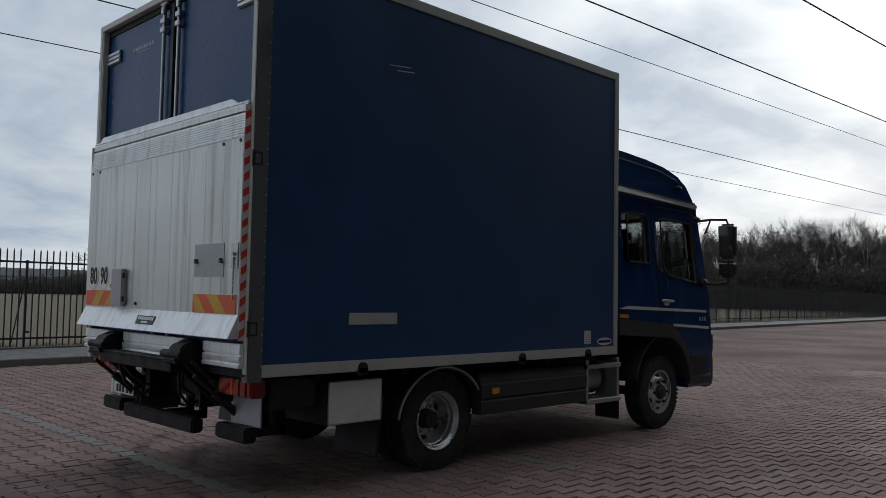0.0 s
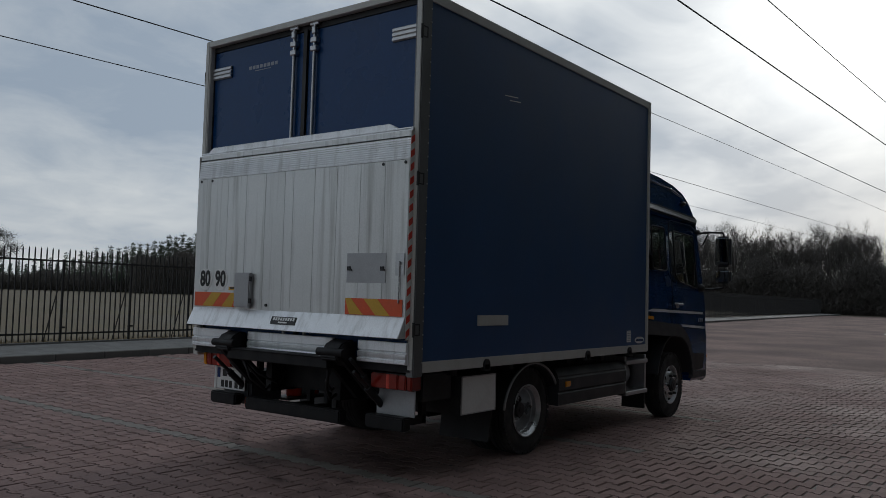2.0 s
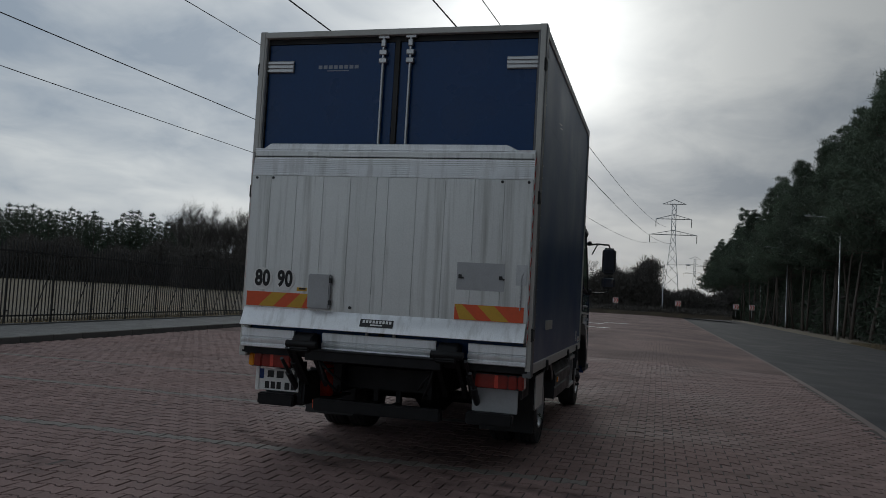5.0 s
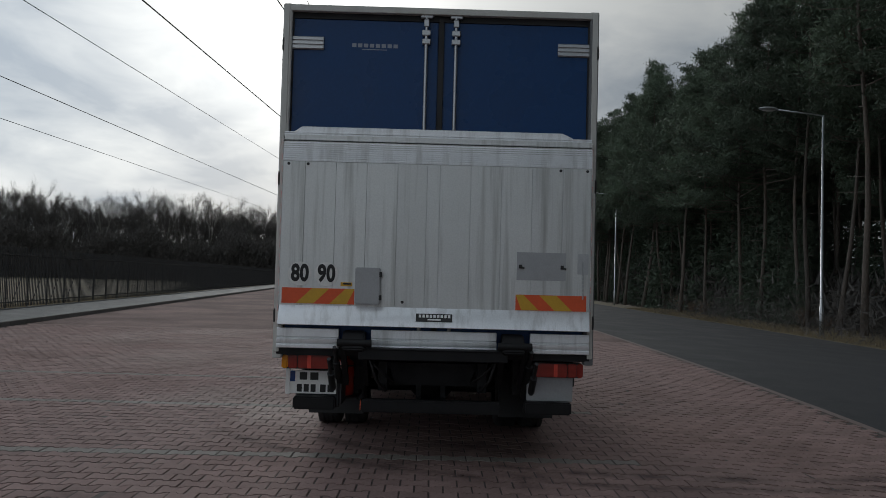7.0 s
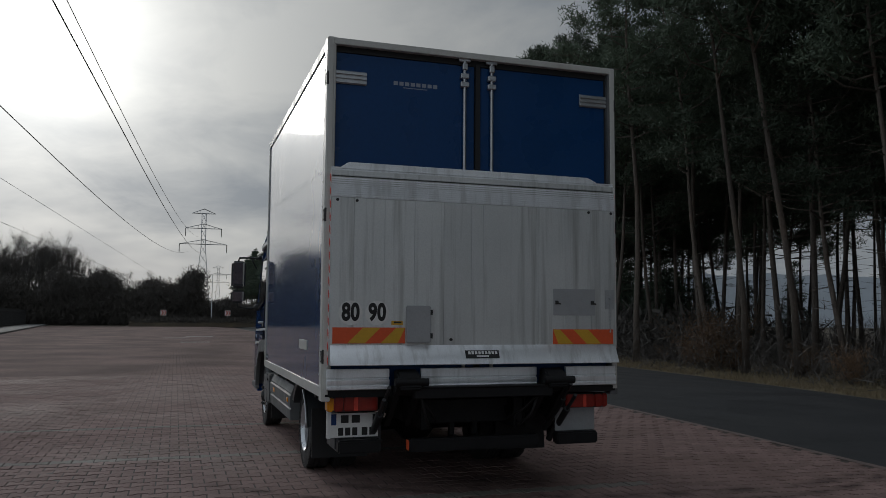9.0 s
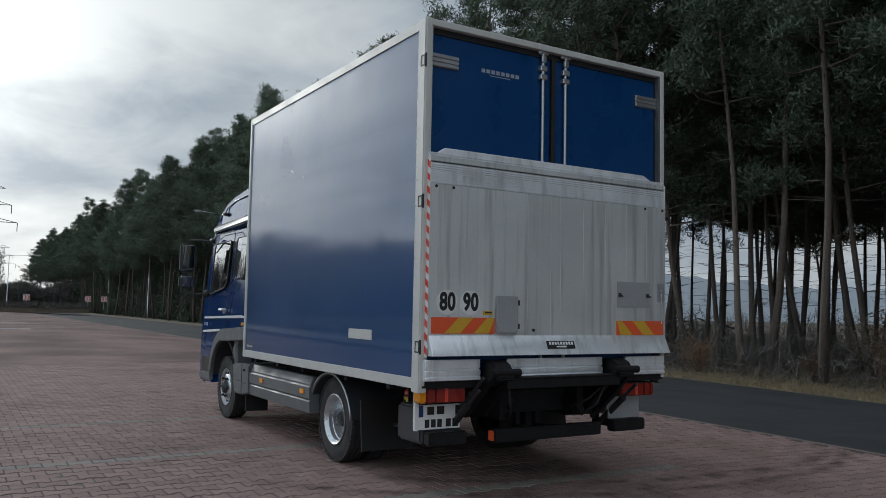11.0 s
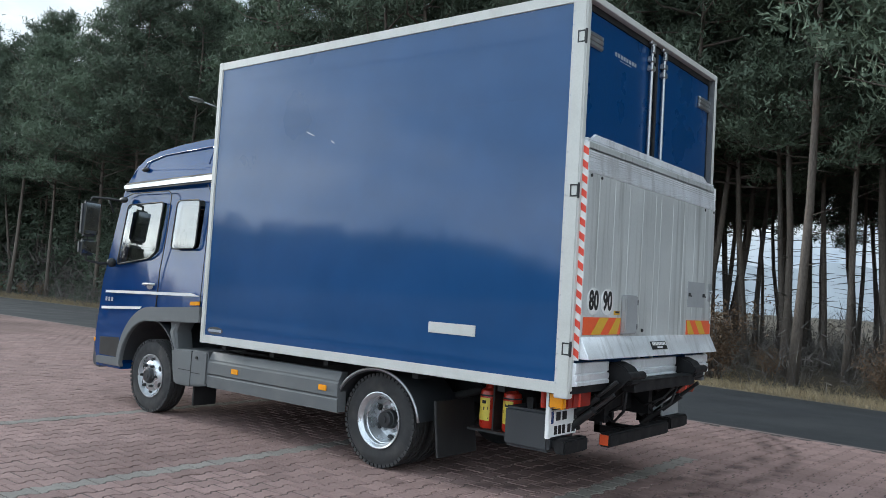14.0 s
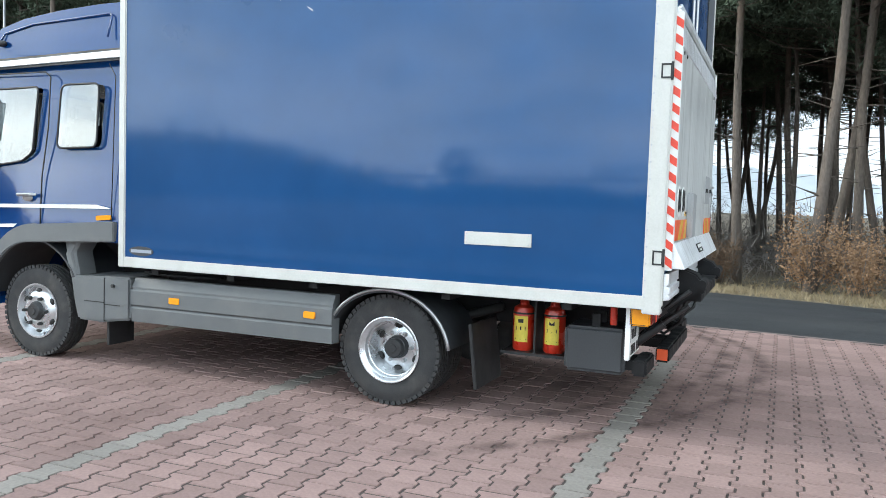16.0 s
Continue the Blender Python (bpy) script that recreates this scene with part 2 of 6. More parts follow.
def loose(ob, name):
    """Makes every separate piece of a part an object of its own."""
    bm = bmesh.new()
    bm.from_mesh(ob.data)
    seen, first = set(), True
    bm.verts.index_update()
    groups = []
    for v in bm.verts:
        if v.index in seen:
            continue
        stack, isle = [v], []
        seen.add(v.index)
        while stack:
            u = stack.pop()
            isle.append(u.index)
            for e in u.link_edges:
                o = e.other_vert(u)
                if o.index not in seen:
                    seen.add(o.index)
                    stack.append(o)
        groups.append(set(isle))
    for isle in groups:
        b2 = bmesh.new()
        b2.from_mesh(ob.data)
        b2.verts.index_update()
        bmesh.ops.delete(b2, geom=[v for v in b2.verts if v.index not in isle], context="VERTS")
        me = bpy.data.meshes.new(name)
        b2.to_mesh(me)
        b2.free()
        me.materials.append(ob.data.materials[0])
        o = new(name, me)
        o.parent, o.matrix_parent_inverse = ob.parent, ob.matrix_parent_inverse.copy()
    bm.free()
    bpy.data.objects.remove(ob)


def thing(name, at, label, category, group="", kind=""):
    ob = new(name)
    ob.empty_display_size = 0.2
    ob.location = at
    return tagged(ob, label, category, group, kind)


def box_part(name, dims, material, parent, bevel=0.004, label="", m=None):
    bm = bmesh.new()
    bx(bm, *dims, m=m)
    if bevel:
        soften(bm, bevel)
    return part(name, bm, material, parent, label)


# ---- palette ----
M_BOX = mat("blue_box_panel", (0.006, 0.055, 0.168), 0.35, var=0.10, scale=1.3, fine=2.6, bump=0.0034, spec=0.12, coat=1.0, coat_rough=0.05)
# M_BOX blue again, coat roughened to keep reflections off the shaded side
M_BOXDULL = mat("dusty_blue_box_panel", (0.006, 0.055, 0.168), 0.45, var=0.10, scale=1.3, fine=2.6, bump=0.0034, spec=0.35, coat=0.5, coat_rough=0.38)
M_DOOR = mat("blue_door_panel", (0.004, 0.046, 0.155), 0.30, var=0.12, scale=2, fine=40, bump=0.0004, spec=0.3)
M_PAINT = mat("blue_cab_paint", (0.004, 0.040, 0.16), 0.14, var=0.06, scale=2, fine=30, coat=1.0, coat_rough=0.02, spec=0.3)
M_RAIL = mat("white_coated_rail", (0.55, 0.55, 0.52), 0.42, var=0.08, scale=5, fine=90, bump=0.0003, stain=((0.42, 0.40, 0.35), 4, 0.5, (1, 1, 0.3)))
# corner post on the shaded side: shade painted in as dark grey
M_SHADERAIL = mat("dull_grey_rail", (0.16, 0.165, 0.17), 0.45, metal=0.4, var=0.12, scale=5, fine=90, stain=((0.09, 0.09, 0.09), 4, 0.5, (1, 1, 0.3)))
M_ALU = mat("worn_aluminium", (0.67, 0.685, 0.675), 0.45, metal=0.6, var=0.10, scale=3, fine=90, bump=0.0006, rand=0.05, stain=((0.33, 0.335, 0.315), 7, 0.8, (1, 2.2, 0.09)))
M_ALUB = mat("bright_aluminium", (0.86, 0.88, 0.90), 0.42, metal=0.5, var=0.12, scale=6, fine=120, bump=0.0005, stain=((0.45, 0.45, 0.44), 9, 0.7, (1, 1.6, 0.2)))
M_STEEL = mat("galvanised_steel", (0.48, 0.49, 0.50), 0.40, metal=0.9, var=0.15, scale=8, fine=90)
M_BLACK = mat("black_chassis_paint", (0.018, 0.019, 0.020), 0.55, var=0.3, scale=6, fine=70, bump=0.0006, stain=((0.06, 0.055, 0.05), 5, 0.5))
M_RUBBER = mat("tyre_rubber", (0.030, 0.030, 0.031), 0.80, var=0.25, scale=9, fine=120, bump=0.0008, stain=((0.085, 0.075, 0.068), 7, 0.6))
M_EDGE = mat("dusty_edging", (0.165, 0.122, 0.110), 0.9, var=0.25, scale=2, fine=50, bump=0.001)
M_LIFT = mat("oily_black_lift_paint", (0.009, 0.009, 0.010), 0.6, var=0.3, scale=9, fine=90, bump=0.0006, spec=0.3)
M_RAM = mat("dark_grey_ram", (0.055, 0.056, 0.058), 0.45, metal=0.6, var=0.2, scale=9, fine=90)
M_BOXGREY = mat("dull_grey_cover", (0.40, 0.41, 0.42), 0.5, metal=0.4, var=0.10, scale=6, fine=90, stain=((0.28, 0.28, 0.28), 7, 0.4))
M_SEAL = mat("black_rubber_seal", (0.012, 0.012, 0.013), 0.6, var=0.2)
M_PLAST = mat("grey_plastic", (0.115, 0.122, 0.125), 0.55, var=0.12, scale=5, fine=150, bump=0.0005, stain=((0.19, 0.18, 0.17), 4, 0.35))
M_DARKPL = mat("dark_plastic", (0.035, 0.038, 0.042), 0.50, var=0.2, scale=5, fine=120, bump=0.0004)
M_RIM = mat("silver_wheel_paint", (0.66, 0.68, 0.70), 0.30, metal=0.8, var=0.12, scale=9, fine=60, stain=((0.20, 0.18, 0.16), 9, 0.4))
M_WHITE = mat("white_paint", (0.78, 0.78, 0.76), 0.4, var=0.06, scale=5, stain=((0.5, 0.48, 0.44), 6, 0.35))
M_RED = mat("red_reflective_tape", (0.72, 0.07, 0.04), 0.45, var=0.1, scale=8)
M_ORANGE = mat("orange_reflective_sheet", (0.72, 0.10, 0.028), 0.4, var=0.08, scale=8)
M_YELLOW = mat("yellow_reflective_sheet", (0.62, 0.36, 0.03), 0.4, var=0.08, scale=8)
M_AMBER = mat("amber_lens", (0.85, 0.33, 0.01), 0.2, var=0.08, scale=20, coat=0.5)
M_REDLENS = mat("red_lens", (0.27, 0.020, 0.012), 0.2, var=0.15, scale=20, coat=0.5)
M_INK = mat("black_ink", (0.012, 0.012, 0.012), 0.5, var=0.05)
M_GREYINK = mat("grey_lettering", (0.30, 0.33, 0.38), 0.45, var=0.05)
M_EXT = mat("extinguisher_red", (0.60, 0.035, 0.015), 0.28, var=0.1, scale=6, coat=0.4)
M_GLASS = glass("window_glass")
M_MIRROR = mat("mirror_glass", (0.30, 0.32, 0.33), 0.03, metal=1.0, var=0.01)
M_SEAT = mat("dark_seat_cloth", (0.03, 0.03, 0.033), 0.9, var=0.2, fine=200)


def fall(y):
    """The yard is level under the truck and falls away to the road."""
    return 0.0 if y >= 4 else -0.035 * (4 - max(y, -9.0)) - 0.004 * max(0.0, min(30.0, -9.0 - y))


# ---- ground ----
def strip(name, xs, ys, material, label, category, dz=0.0, skew=0.0, zf=fall):
    """A sheet of ground from x to x and y to y; skew leans it in plan like the kerb."""
    bm = bmesh.new()
    vs = [[bm.verts.new((x, y + skew * x, zf(y) + dz)) for y in ys] for x in xs]
    for i in range(len(xs) - 1):
        for j in range(len(ys) - 1):
            bm.faces.new((vs[i][j], vs[i + 1][j], vs[i + 1][j + 1], vs[i][j + 1]))
    return tagged(part(name, bm, material), label, category, kind="structure")


M_EARTH = mat("forest_floor", (0.085, 0.066, 0.045), 0.95, var=0.35, scale=0.6, fine=14, bump=0.02, stain=((0.16, 0.13, 0.075), 0.35, 0.7))
M_BED = mat("joint_sand", (0.062, 0.047, 0.041), 0.95, var=0.3, scale=2, fine=80, bump=0.002)
M_FIELD = mat("dry_field_grass", (0.135, 0.108, 0.064), 0.95, var=0.25, scale=0.12, fine=6, bump=0.03, stain=((0.15, 0.13, 0.065), 0.06, 0.6))
M_ASPH = mat("asphalt", (0.034, 0.036, 0.039), 0.88, var=0.22, scale=0.8, fine=160, bump=0.002, stain=((0.062, 0.061, 0.060), 0.5, 0.5, (0.15, 1, 1)), spec=0.25)
strip("ground", [-2500, -60, 140, 2500], [-2500, -400, -40, -9, 4, 400, 2500], M_EARTH, "dark bare earth under the woods, out to the horizon", "ground", dz=-0.07)
strip("field", [-60, 20, 110, 420], [17.4, 60, 150, 420], M_FIELD, "pale dry grass field behind the iron fence", "field", dz=0.03, skew=0.085, zf=lambda y: 0)


def near_edge(x):
    """Where the asphalt begins: the road swings in a little towards the back of the truck."""
    return 0.47 + 1.15 * math.exp(-max(x, 0.0) / 7)


def far_edge(x):
    return -9.0 + 4.8 * math.exp(-max(x, 0.0) / 10)


def sheet(name, xs, low, high, rows, material, label, category, dz):
    """Ground between two edges that are functions of x."""
    bm = bmesh.new()
    vs = []
    for x in xs:
        ys = [low(x) + (high(x) - low(x)) * k / rows for k in range(rows + 1)]
        vs.append([bm.verts.new((x, y, fall(y) + dz)) for y in ys])
    for a, b in zip(vs, vs[1:]):
        for j in range(rows):
            bm.faces.new((a[j], b[j], b[j + 1], a[j + 1]))
    return tagged(part(name, bm, material), label, category, kind="structure")


BEND = [-60, -20, 0] + [1.5 * k for k in range(1, 28)] + [60, 100, 150, 400]
NEARBY = [x for x in BEND if -8 < x < 18]
sheet("road", BEND, far_edge, lambda x: near_edge(x) + 0.01, 8, M_ASPH, "dark grey asphalt road beside the brick yard", "road", -0.02)
sheet("joint_bed", [-8] + NEARBY + [18], lambda x: near_edge(x) + 0.10, lambda x: 15.6, 24, M_BED, "dark sandy bed in the joints of the paving", "paving bed", -0.0055)


def far_paving():
    """The paving beyond the laid stones, with courses in its colour and relief."""
    m = bpy.data.materials.new("far_brick_paving")
    m.use_nodes = True
    nt = m.node_tree
    L, b = nt.links.new, nt.nodes["Principled BSDF"]
    tc = nt.nodes.new("ShaderNodeTexCoord")
    mp = nt.nodes.new("ShaderNodeMapping")
    mp.inputs["Rotation"].default_value = (0, 0, radians(90))
    L(tc.outputs["Object"], mp.inputs["Vector"])
    br = nt.nodes.new("ShaderNodeTexBrick")
    br.offset = 0.5
    br.inputs["Color1"].default_value = (0.255, 0.174, 0.158, 1)
    br.inputs["Color2"].default_value = (0.218, 0.146, 0.132, 1)
    br.inputs["Mortar"].default_value = (0.085, 0.062, 0.055, 1)
    br.inputs["Scale"].default_value = 1.0
    br.inputs["Mortar Size"].default_value = 0.007
    br.inputs["Mortar Smooth"].default_value = 0.3
    br.inputs["Brick Width"].default_value, br.inputs["Row Height"].default_value = 0.2, 0.1633
    L(mp.outputs[0], br.inputs["Vector"])
    no = nt.nodes.new("ShaderNodeTexNoise")
    no.inputs["Scale"].default_value, no.inputs["Detail"].default_value = 0.35, 8
    L(tc.outputs["Object"], no.inputs["Vector"])
    mr = nt.nodes.new("ShaderNodeMapRange")
    mr.inputs["From Min"].default_value, mr.inputs["From Max"].default_value = 0.35, 0.68
    mr.inputs["To Min"].default_value, mr.inputs["To Max"].default_value = 0.62, 1.2
    L(no.outputs["Fac"], mr.inputs["Value"])
    sc = nt.nodes.new("ShaderNodeVectorMath"); sc.operation = "SCALE"
    L(br.outputs["Color"], sc.inputs[0]); L(mr.outputs[0], sc.inputs["Scale"])
    L(sc.outputs[0], b.inputs["Base Color"])
    b.inputs["Roughness"].default_value = 0.92
    b.inputs["Specular IOR Level"].default_value = 0.12
    bp = nt.nodes.new("ShaderNodeBump"); bp.invert = True
    bp.inputs["Distance"].default_value = 0.006
    L(br.outputs["Fac"], bp.inputs["Height"]); L(bp.outputs[0], b.inputs["Normal"])
    return m


M_FARBRICK = far_paving()
LABEL_PAVE = "dusty red interlocking brick paving of a wide yard"
sheet("pavement_yard_far", [18] + [x for x in BEND if 18 < x < 113] + [113], lambda x: near_edge(x) + 0.10, lambda x: 15.2, 12, M_FARBRICK, LABEL_PAVE, "paving", -0.004)
sheet("pavement_yard_back", [-60, -30, -8], lambda x: near_edge(x) + 0.10, lambda x: 14.2, 12, M_FARBRICK, LABEL_PAVE, "paving", -0.004)
bm = bmesh.new()
vs = [bm.verts.new(p) for p in ((18, 15.2, -0.004), (113, 15.2, -0.004), (113, 24.7, -0.004), (18, 16.6, -0.004))]
bm.faces.new(vs)
tagged(part("pavement_yard_wedge", bm, M_FARBRICK), LABEL_PAVE, "paving", kind="structure")

# the raised footway with its kerb along the fence
M_KERB = mat("concrete_kerb", (0.13, 0.127, 0.12), 0.85, var=0.2, scale=3, fine=90, bump=0.001, rand=0.10)
M_FLAG = mat("grey_paving_flags", (0.135, 0.135, 0.13), 0.85, var=0.18, scale=1.5, fine=60, bump=0.002, isl=0.12)
LEAN = Matrix.Rotation(math.atan(0.085), 4, "Z")
KERB = Matrix.Translation((0, 15.0, 0)) @ LEAN
bm = bmesh.new()
bx(bm, -40, 125, 0.13, 2.42, -0.1, 0.115, m=KERB)
bx(bm, -40, 125, 2.42, 2.50, -0.1, 0.150, m=KERB)
footway = tagged(part("footway", bm, M_FLAG), "grey concrete footway behind a raised kerb", "footway", kind="structure")
bm = bmesh.new()
for i in range(150):
    for j in range(7):
        x0 = -12 + i * 0.31 + (0.15 if j % 2 else 0)
        bx(bm, x0, x0 + 0.302, 0.14 + j * 0.305, 0.14 + j * 0.305 + 0.297, 0.10, 0.122, m=KERB)
tagged(part("flags", bm, M_FLAG, footway), kind="stuff")
kerb = tagged(part("kerb", (lambda b: (bx(b, -40, 125, 0.02, 0.12, -0.1, 0.10, m=KERB), b)[1])(bmesh.new()), M_KERB), "pale concrete kerb along the footway", "kerb", kind="structure")
stone = None
for i in range(130):
    if stone is None:
        bm = bmesh.new()
        bx(bm, 0, 0.992, 0, 0.14, -0.1, 0.125)
        soften(bm, 0.015, 1)
        stone = part("kerb_stone", bm, M_KERB, kerb)
        stone.matrix_basis = KERB @ Matrix.Translation((-14, 0, 0))
    else:
        o = new("kerb_stone", stone.data)
        o.parent = kerb
        o.matrix_basis = KERB @ Matrix.Translation((-14 + i, 0, 0))
# flush edging between the bricks and the asphalt
sheet("road_edging", BEND, near_edge, lambda x: near_edge(x) + 0.12, 1, M_EDGE, "pale concrete edging flush between bricks and asphalt", "edging", 0.001)


# ---- the truck ----
CY = 5.99
truck = thing("box_truck", (5.9, CY, 0), "dark blue crew-cab box truck with a folded aluminium tail lift", "truck")


def bars(parent, x, spans, material, thick=0.0015, name="lettering", axis="x"):
    """Plain bars in place of writing: spans of (y0, y1, z0, z1) on the plane x, or (x0, x1, z0, z1) on the plane y."""
    bm = bmesh.new()
    for a, b, c, d in spans:
        if axis == "x":
            bx(bm, x - thick, x, a, b, c, d)
        else:
            bx(bm, a, b, x - thick / 2, x + thick / 2, c, d)
    if len(spans) > 1:
        return loose(part(name, bm, material, parent, smooth=0), name)
    return part(name, bm, material, parent, smooth=0)


# cargo box: core, side panels, rails, posts
box = box_part("cargo_box", (2.96, 6.93, CY - 1.225, CY + 1.225, 0.85, 3.56), M_DARKPL, truck, 0.003, "insulated box body with blue side panels and white rails")
for s in (1, -1):
    d = lambda a, b: sorted((CY + s * a, CY + s * b))
    # one wide sheet a side, a little bowed between its rails
    bm = bmesh.new()
    y0, y1 = d(1.20, 1.236)
    bx(bm, 2.97, 6.91, y0, y1, 0.90, 3.51)
    part("side_panel", bm, M_BOX if s > 0 else M_BOXDULL, box, "glossy blue side panel reflecting the sky" if s > 0 else "blue side panel with a rougher coat that mutes its reflections")
    bm = bmesh.new()
    for i in range(1, 4):
        z = 0.9 + 2.61 * i / 4 + 0.01
        bx(bm, 2.99, 6.90, *d(1.2355, 1.2365), z, z + 0.003)
    for x in (3.42, 4.02, 4.63, 5.24, 5.85, 6.40):
        bx(bm, x, x + 0.002, *d(1.2352, 1.2360), 0.91, 3.50)
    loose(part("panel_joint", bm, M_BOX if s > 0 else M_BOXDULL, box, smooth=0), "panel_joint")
    box_part("bottom_rail", (2.94, 6.95, *d(1.215, 1.246), 0.826, 0.905), M_RAIL, box, 0.004, "white aluminium bottom rail")
    box_part("top_rail", (2.94, 6.95, *d(1.19, 1.246), 3.502, 3.588), M_RAIL, box, 0.010, "white aluminium top rail")
    box_part("front_post", (6.893, 6.958, *d(1.18, 1.248), 0.824, 3.59), M_RAIL, box, 0.008)
    post = box_part("rear_post", (2.866, 2.975, *d(1.18, 1.2495), 0.80, 3.593), M_RAIL if s > 0 else M_SHADERAIL, box, 0.006, "white riveted corner post" if s > 0 else "riveted corner post, darkened in colour for its shaded side")
    bm = bmesh.new()
    for z in np.arange(0.9, 3.5, 0.098):
        for x in (2.962,):
            rod(bm, (x, CY + s * 1.249, z), (x, CY + s * 1.2535, z), 0.006, n=6)
    loose(part("rivet", bm, M_STEEL, post), "rivet")
    for z0 in (1.09, 2.16, 3.22):
        bm = bmesh.new()
        bx(bm, 2.865, 2.875, *d(1.235, 1.252), z0, z0 + 0.085)
        bx(bm, 2.875, 2.927, *d(1.235, 1.252), z0, z0 + 0.010)
        bx(bm, 2.875, 2.927, *d(1.235, 1.252), z0 + 0.075, z0 + 0.085)
        bx(bm, 2.917, 2.927, *d(1.235, 1.252), z0 + 0.010, z0 + 0.075)
        rod(bm, (2.868, CY + s * 1.240, z0 - 0.01), (2.868, CY + s * 1.240, z0 + 0.095), 0.010, n=8)
        part("hinge_bracket", bm, M_BLACK, box, "black hinge bracket")
    # sign holder on the side
    holder = box_part("sign_plate", (3.658, 4.098, *d(1.232, 1.243), 1.15, 1.232), M_RAIL, box, 0.002, "small white blank plate")
    bm = bmesh.new()
    for x in (3.675, 4.082):
        for z in (1.163, 1.219):
            rod(bm, (x, CY + s * 1.243, z), (x, CY + s * 1.2455, z), 0.005, n=6)
    loose(part("screw", bm, M_STEEL, holder), "screw")
# marker lamps let into the near-side bottom rail
for x in (3.78, 5.51, 6.46):
    bm = bmesh.new()
    rod(bm, (x, CY - 1.22, 0.850), (x, CY - 1.262, 0.850), 0.040, n=20)
    bx(bm, x - 0.04, x + 0.04, CY - 1.262, CY - 1.22, 0.80, 0.85)
    part("marker_lamp", bm, M_BLACK, box, "black round side marker lamp")
# maker's marks as plain shapes
for s in (1, -1):
    bm = bmesh.new()
    x0 = 6.735 if s > 0 else 6.745
    pts = [(x0 + 0.12 * math.cos(a), 0.955 + 0.036 * math.sin(a)) for a in np.linspace(0, 2 * math.pi, 28, endpoint=False)]
    plate(bm, pts, "y", *sorted((CY + s * 1.232, CY + s * 1.2385)))
    badge = part("maker_badge", bm, M_DARKPL if s > 0 else M_WHITE, box)
    bars(badge, CY + s * 1.239, [(x0 - 0.1, x0 + 0.1, 0.942, 0.966)], M_GREYINK if s > 0 else M_PAINT, axis="y", name="badge_bar")
lab = box_part("data_sticker", (6.42, 6.52, CY - 1.2385, CY - 1.23, 0.94, 1.06), M_WHITE, box, 0, "white data sticker")
bars(lab, CY - 1.239, [(6.43, 6.51, 0.955 + 0.018 * i, 0.961 + 0.018 * i) for i in range(6)], M_GREYINK, axis="y")
# scratches high on the sides
for s, p in ((1, ((5.62, 2.80, 0.10, 0.035), (5.30, 2.70, 0.04, 0.02))), (-1, ((4.18, 3.05, 0.20, 0.012), (4.22, 3.02, 0.17, 0.010)))):
    bm = bmesh.new()
    for x, z, l, h in p:
        plate(bm, [(x, z), (x + 0.004, z + 0.008), (x - l, z - h), (x - l, z - h - 0.006)], "y", *sorted((CY + s * 1.2358, CY + s * 1.2372)))
    loose(part("scratch", bm, M_WHITE, box, smooth=0), "scratch")
box_part("roof_skin", (2.872, 6.94, CY - 1.2, CY + 1.2, 3.555, 3.578), M_RAIL, box, 0.003)
box_part("front_bulkhead", (6.925, 6.945, CY - 1.2, CY + 1.2, 0.86, 3.56), M_WHITE, box, 0.002)

# rear frame and doors
bm = bmesh.new()
for a in (-1, 1):
    bx(bm, 2.860, 2.91, *sorted((CY + a * 1.198, CY + a * 1.242)), 0.85, 3.586)
bx(bm, 2.860, 2.91, CY - 1.198, CY + 1.198, 3.535, 3.586)
soften(bm, 0.004, 1)
frame_part = part("rear_frame", bm, M_RAIL, truck, "white rear portal frame")
bm = bmesh.new()
bx(bm, 2.911, 2.925, CY - 1.198, CY + 1.198, 3.49, 3.535)
bx(bm, 2.90, 2.915, CY - 0.02, CY + 0.02, 0.9, 3.5)
part("door_seal", bm, M_SEAL, frame_part)
for s in (1, -1):
    d = lambda a, b: sorted((CY + s * a, CY + s * b))
    door = box_part("rear_door", (2.918, 2.958, *d(0.024, 1.175), 0.9, 3.49), M_DOOR, truck, 0.006, "blue rear door leaf")
    bm = bmesh.new()
    y0, y1 = d(1.17, 1.197)
    bx(bm, 2.91, 2.94, y0, y1, 0.9, 3.49)
    part("edge_seal", bm, M_SEAL, door)
    # lock rod with its brackets and cam
    y = CY + s * 0.118
    bm = bmesh.new()
    rod(bm, (2.892, y, 0.95), (2.892, y, 3.545), 0.0145, n=12)
    rodp = part("lock_rod", bm, M_STEEL, door, "galvanised lock rod")
    bm = bmesh.new()
    for z in (3.30, 3.37):
        bx(bm, 2.872, 2.919, y - 0.035, y + 0.035, z, z + 0.045)
    bx(bm, 2.870, 2.90, y - 0.022, y + 0.022, 3.44, 3.50)
    bx(bm, 2.878, 2.906, y - 0.05, y + 0.05, 3.51, 3.545)
    soften(bm, 0.006, 1)
    part("rod_bracket", bm, M_STEEL, rodp)
    bm = bmesh.new()
    for k in range(3):
        bx(bm, 2.895, 2.919, *d(0.93, 1.215), 3.245 + 0.034 * k, 3.245 + 0.034 * k + 0.026)
    bx(bm, 2.905, 2.919, *d(0.93, 1.19), 3.24, 3.345)
    rod(bm, (2.90, CY + s * 1.2, 3.235), (2.90, CY + s * 1.2, 3.35), 0.014, n=10)
    soften(bm, 0.003, 1)
    part("hinge", bm, M_STEEL, door, "ribbed aluminium door hinge")
bm = bmesh.new()
for k in range(8):
    bx(bm, 2.9165, 2.918, 6.335 + 0.047 * k, 6.335 + 0.047 * k + 0.034, 3.272, 3.302)
bx(bm, 2.9165, 2.918, 6.42, 6.62, 3.252, 3.258)
